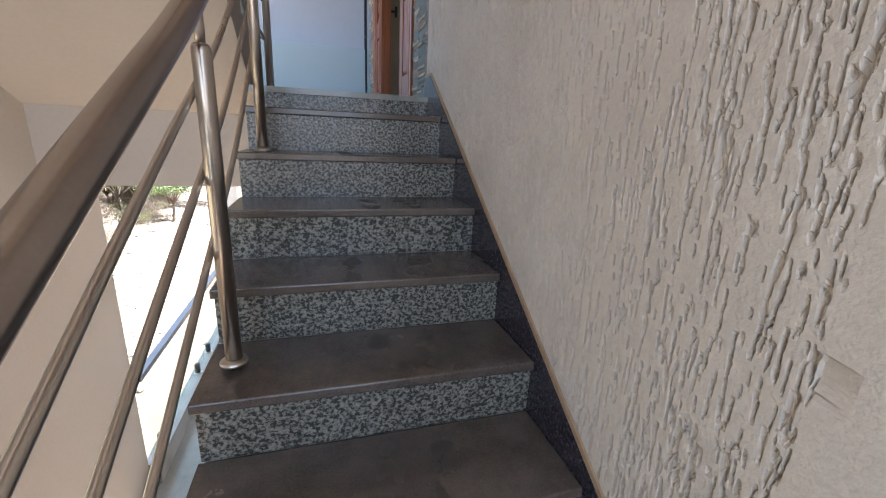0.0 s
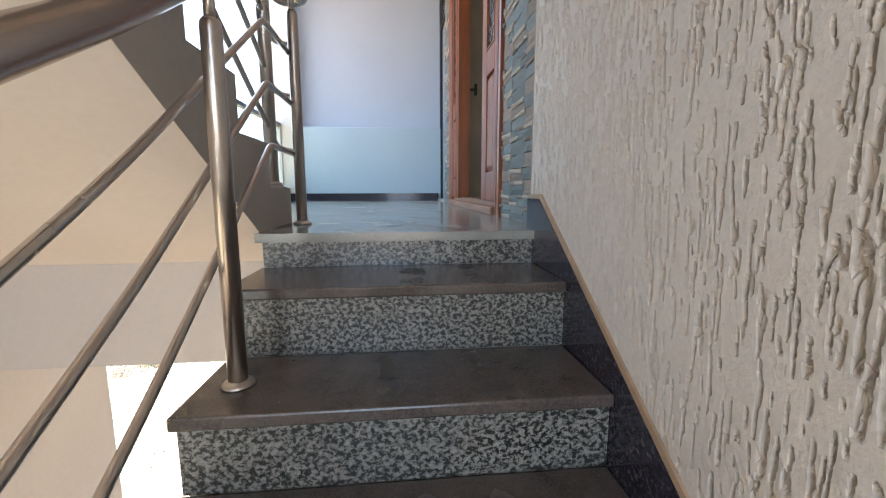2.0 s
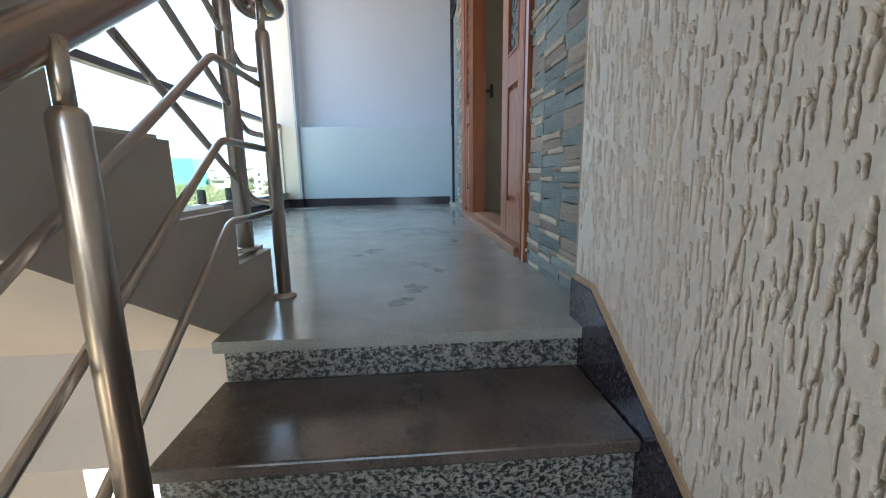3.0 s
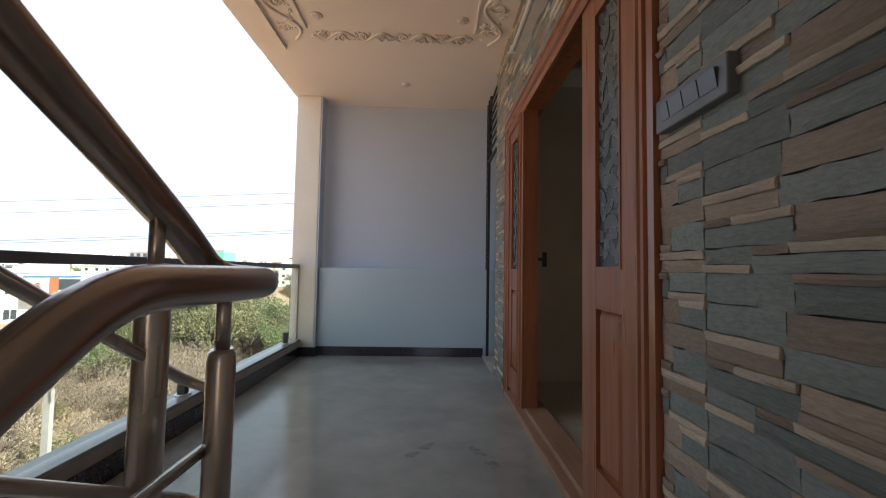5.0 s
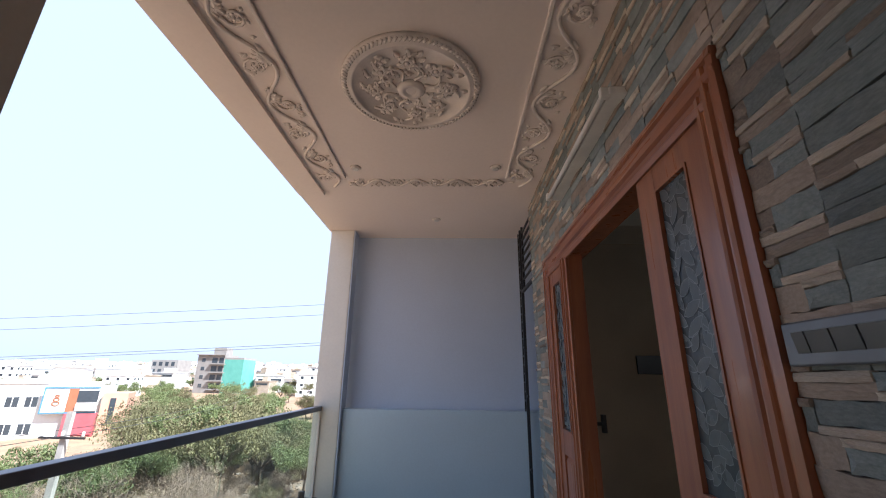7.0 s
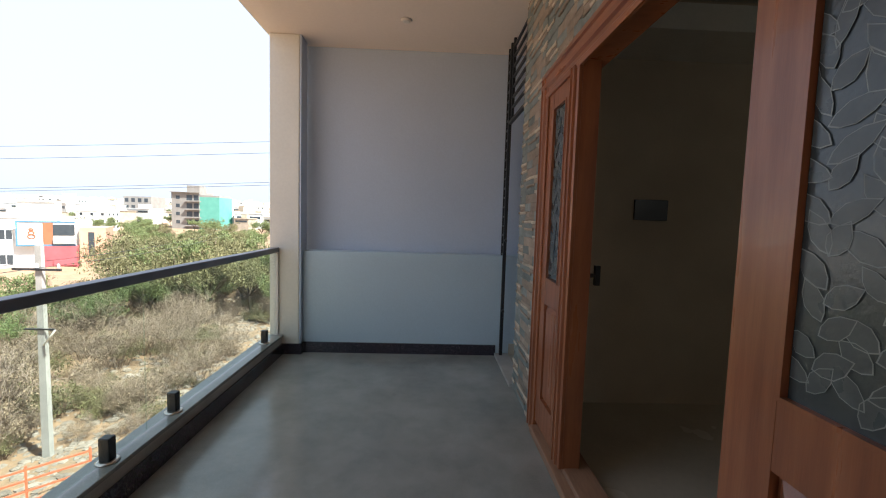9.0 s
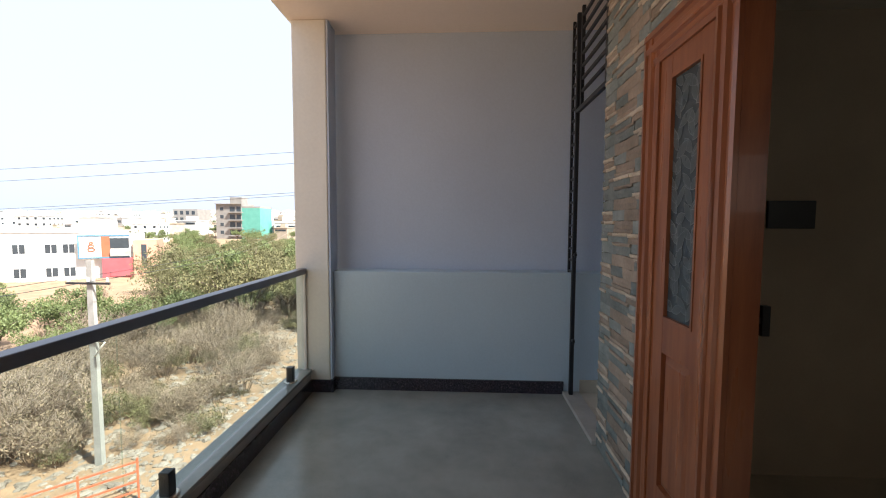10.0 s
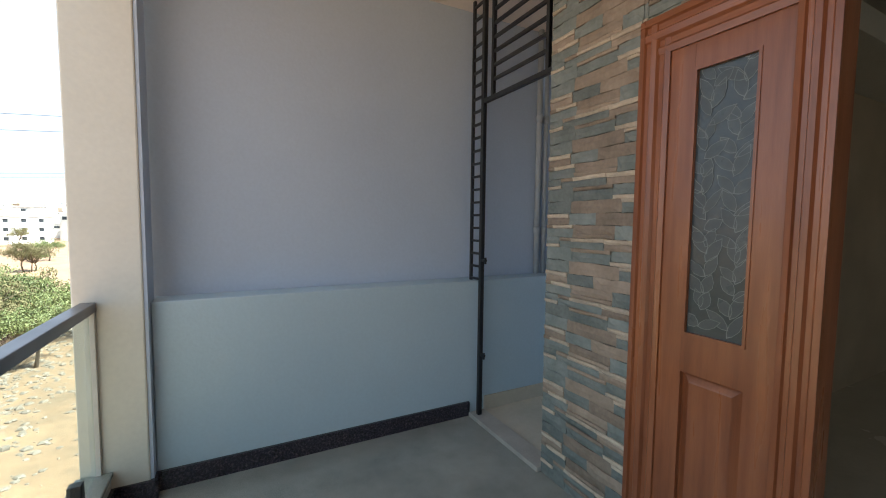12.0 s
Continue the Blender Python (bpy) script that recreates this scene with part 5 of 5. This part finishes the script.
def tile_plan():
    """One moulded ledge tile: blocks in five uneven rows, many with a thin raised strip: (u, v, w, h, kind, depth)."""
    r = random.Random(12)
    out = []
    v = 0.0
    for row, h in enumerate((0.066, 0.052, 0.064, 0.056, 0.062)):
        cuts = sorted([0.0, TILE_W] + [TILE_W * (c + r.uniform(-0.09, 0.09)) for c in ((0.36, 0.7) if row % 2 else (0.24, 0.6))])
        for n, (a, b) in enumerate(zip(cuts, cuts[1:])):
            kind = (row + n) % 2 if r.random() < 0.8 else 0
            st = (0.0, 0.018, 0.0, 0.021, 0.017)[(row * 2 + n * 3 + 1) % 5]
            low = (row + n) % 3 == 0
            base = 0.016 + 0.004 * r.random()
            if st:
                tone = 2 if r.random() < 0.6 else 1
                sv = v if low else v + h - st
                split = a + (b - a) * r.uniform(0.25, 0.75) if r.random() < 0.3 else b
                out.append((a, sv, split - a, st, tone, base + r.uniform(0.005, 0.009)))
                if split < b:
                    out.append((split, sv, b - split, st, 2 if tone == 1 else 1, base + r.uniform(0.003, 0.006)))
                out.append((a, v + st if low else v, b - a, h - st, kind, base))
            else:
                out.append((a, v, b - a, h, kind, base))
        v += h
    return out


def lay_stones():
    r = random.Random(77)
    meshes = stone_meshes()
    rest = {0: ([], []), 1: ([], []), 2: ([], [])}
    made = 0
    plan = tile_plan()
    for a, b, z0, z1, single in ((W0 + 0.003, Y0 - 0.003, 0.0, H_CEIL, True), (Y1 + 0.003, W1, 0.0, H_CEIL, False), (Y0, Y1, ZF + 0.004, H_CEIL, False)):
        for col in range(math.floor(a / TILE_W) - 1, math.ceil(b / TILE_W) + 1):
            for row in range(-1, math.ceil(z1 / TILE_H) + 1):
                for u, v, w, h, kind, depth in plan:
                    y0, y1 = max(a, col * TILE_W + u), min(b, col * TILE_W + u + w)
                    v0, v1 = max(z0, row * TILE_H + v), min(z1, row * TILE_H + v + h)
                    if y1 - y0 < 0.006 or v1 - v0 < 0.006:
                        continue
                    d = depth + r.uniform(-0.0015, 0.0015)
                    m = Matrix.LocRotScale((0.041, (y0 + y1) / 2, (v0 + v1) / 2), Euler((r.uniform(-0.02, 0.02) if kind == 2 else 0, 0, 0)), (d, y1 - y0 - 0.0015, v1 - v0 - 0.001))
                    me = meshes[kind * 4 + r.randrange(4)]
                    if single and made < 300 and v0 < 2.2:
                        o = new("stone", me)
                        o.parent = wall_east
                        o.matrix_basis = m
                        made += 1
                    else:
                        vs, fs = rest[kind]
                        n = len(vs)
                        vs += [tuple(m @ q.co) for q in me.vertices]
                        fs += [tuple(n + i for i in p.vertices) for p in me.polygons]
    for kind, mat in ((0, SLATE_REST), (1, UMBER_REST), (2, BUFF_REST)):
        me = bpy.data.meshes.new("ledge_stones")
        me.from_pydata(*(rest[kind][0], [], rest[kind][1]))
        me.materials.append(mat)
        o = new("ledge_stones", me)
        o.parent = wall_east
        tagged(o, "ledge stones of the wall", kind="stuff")


lay_stones()
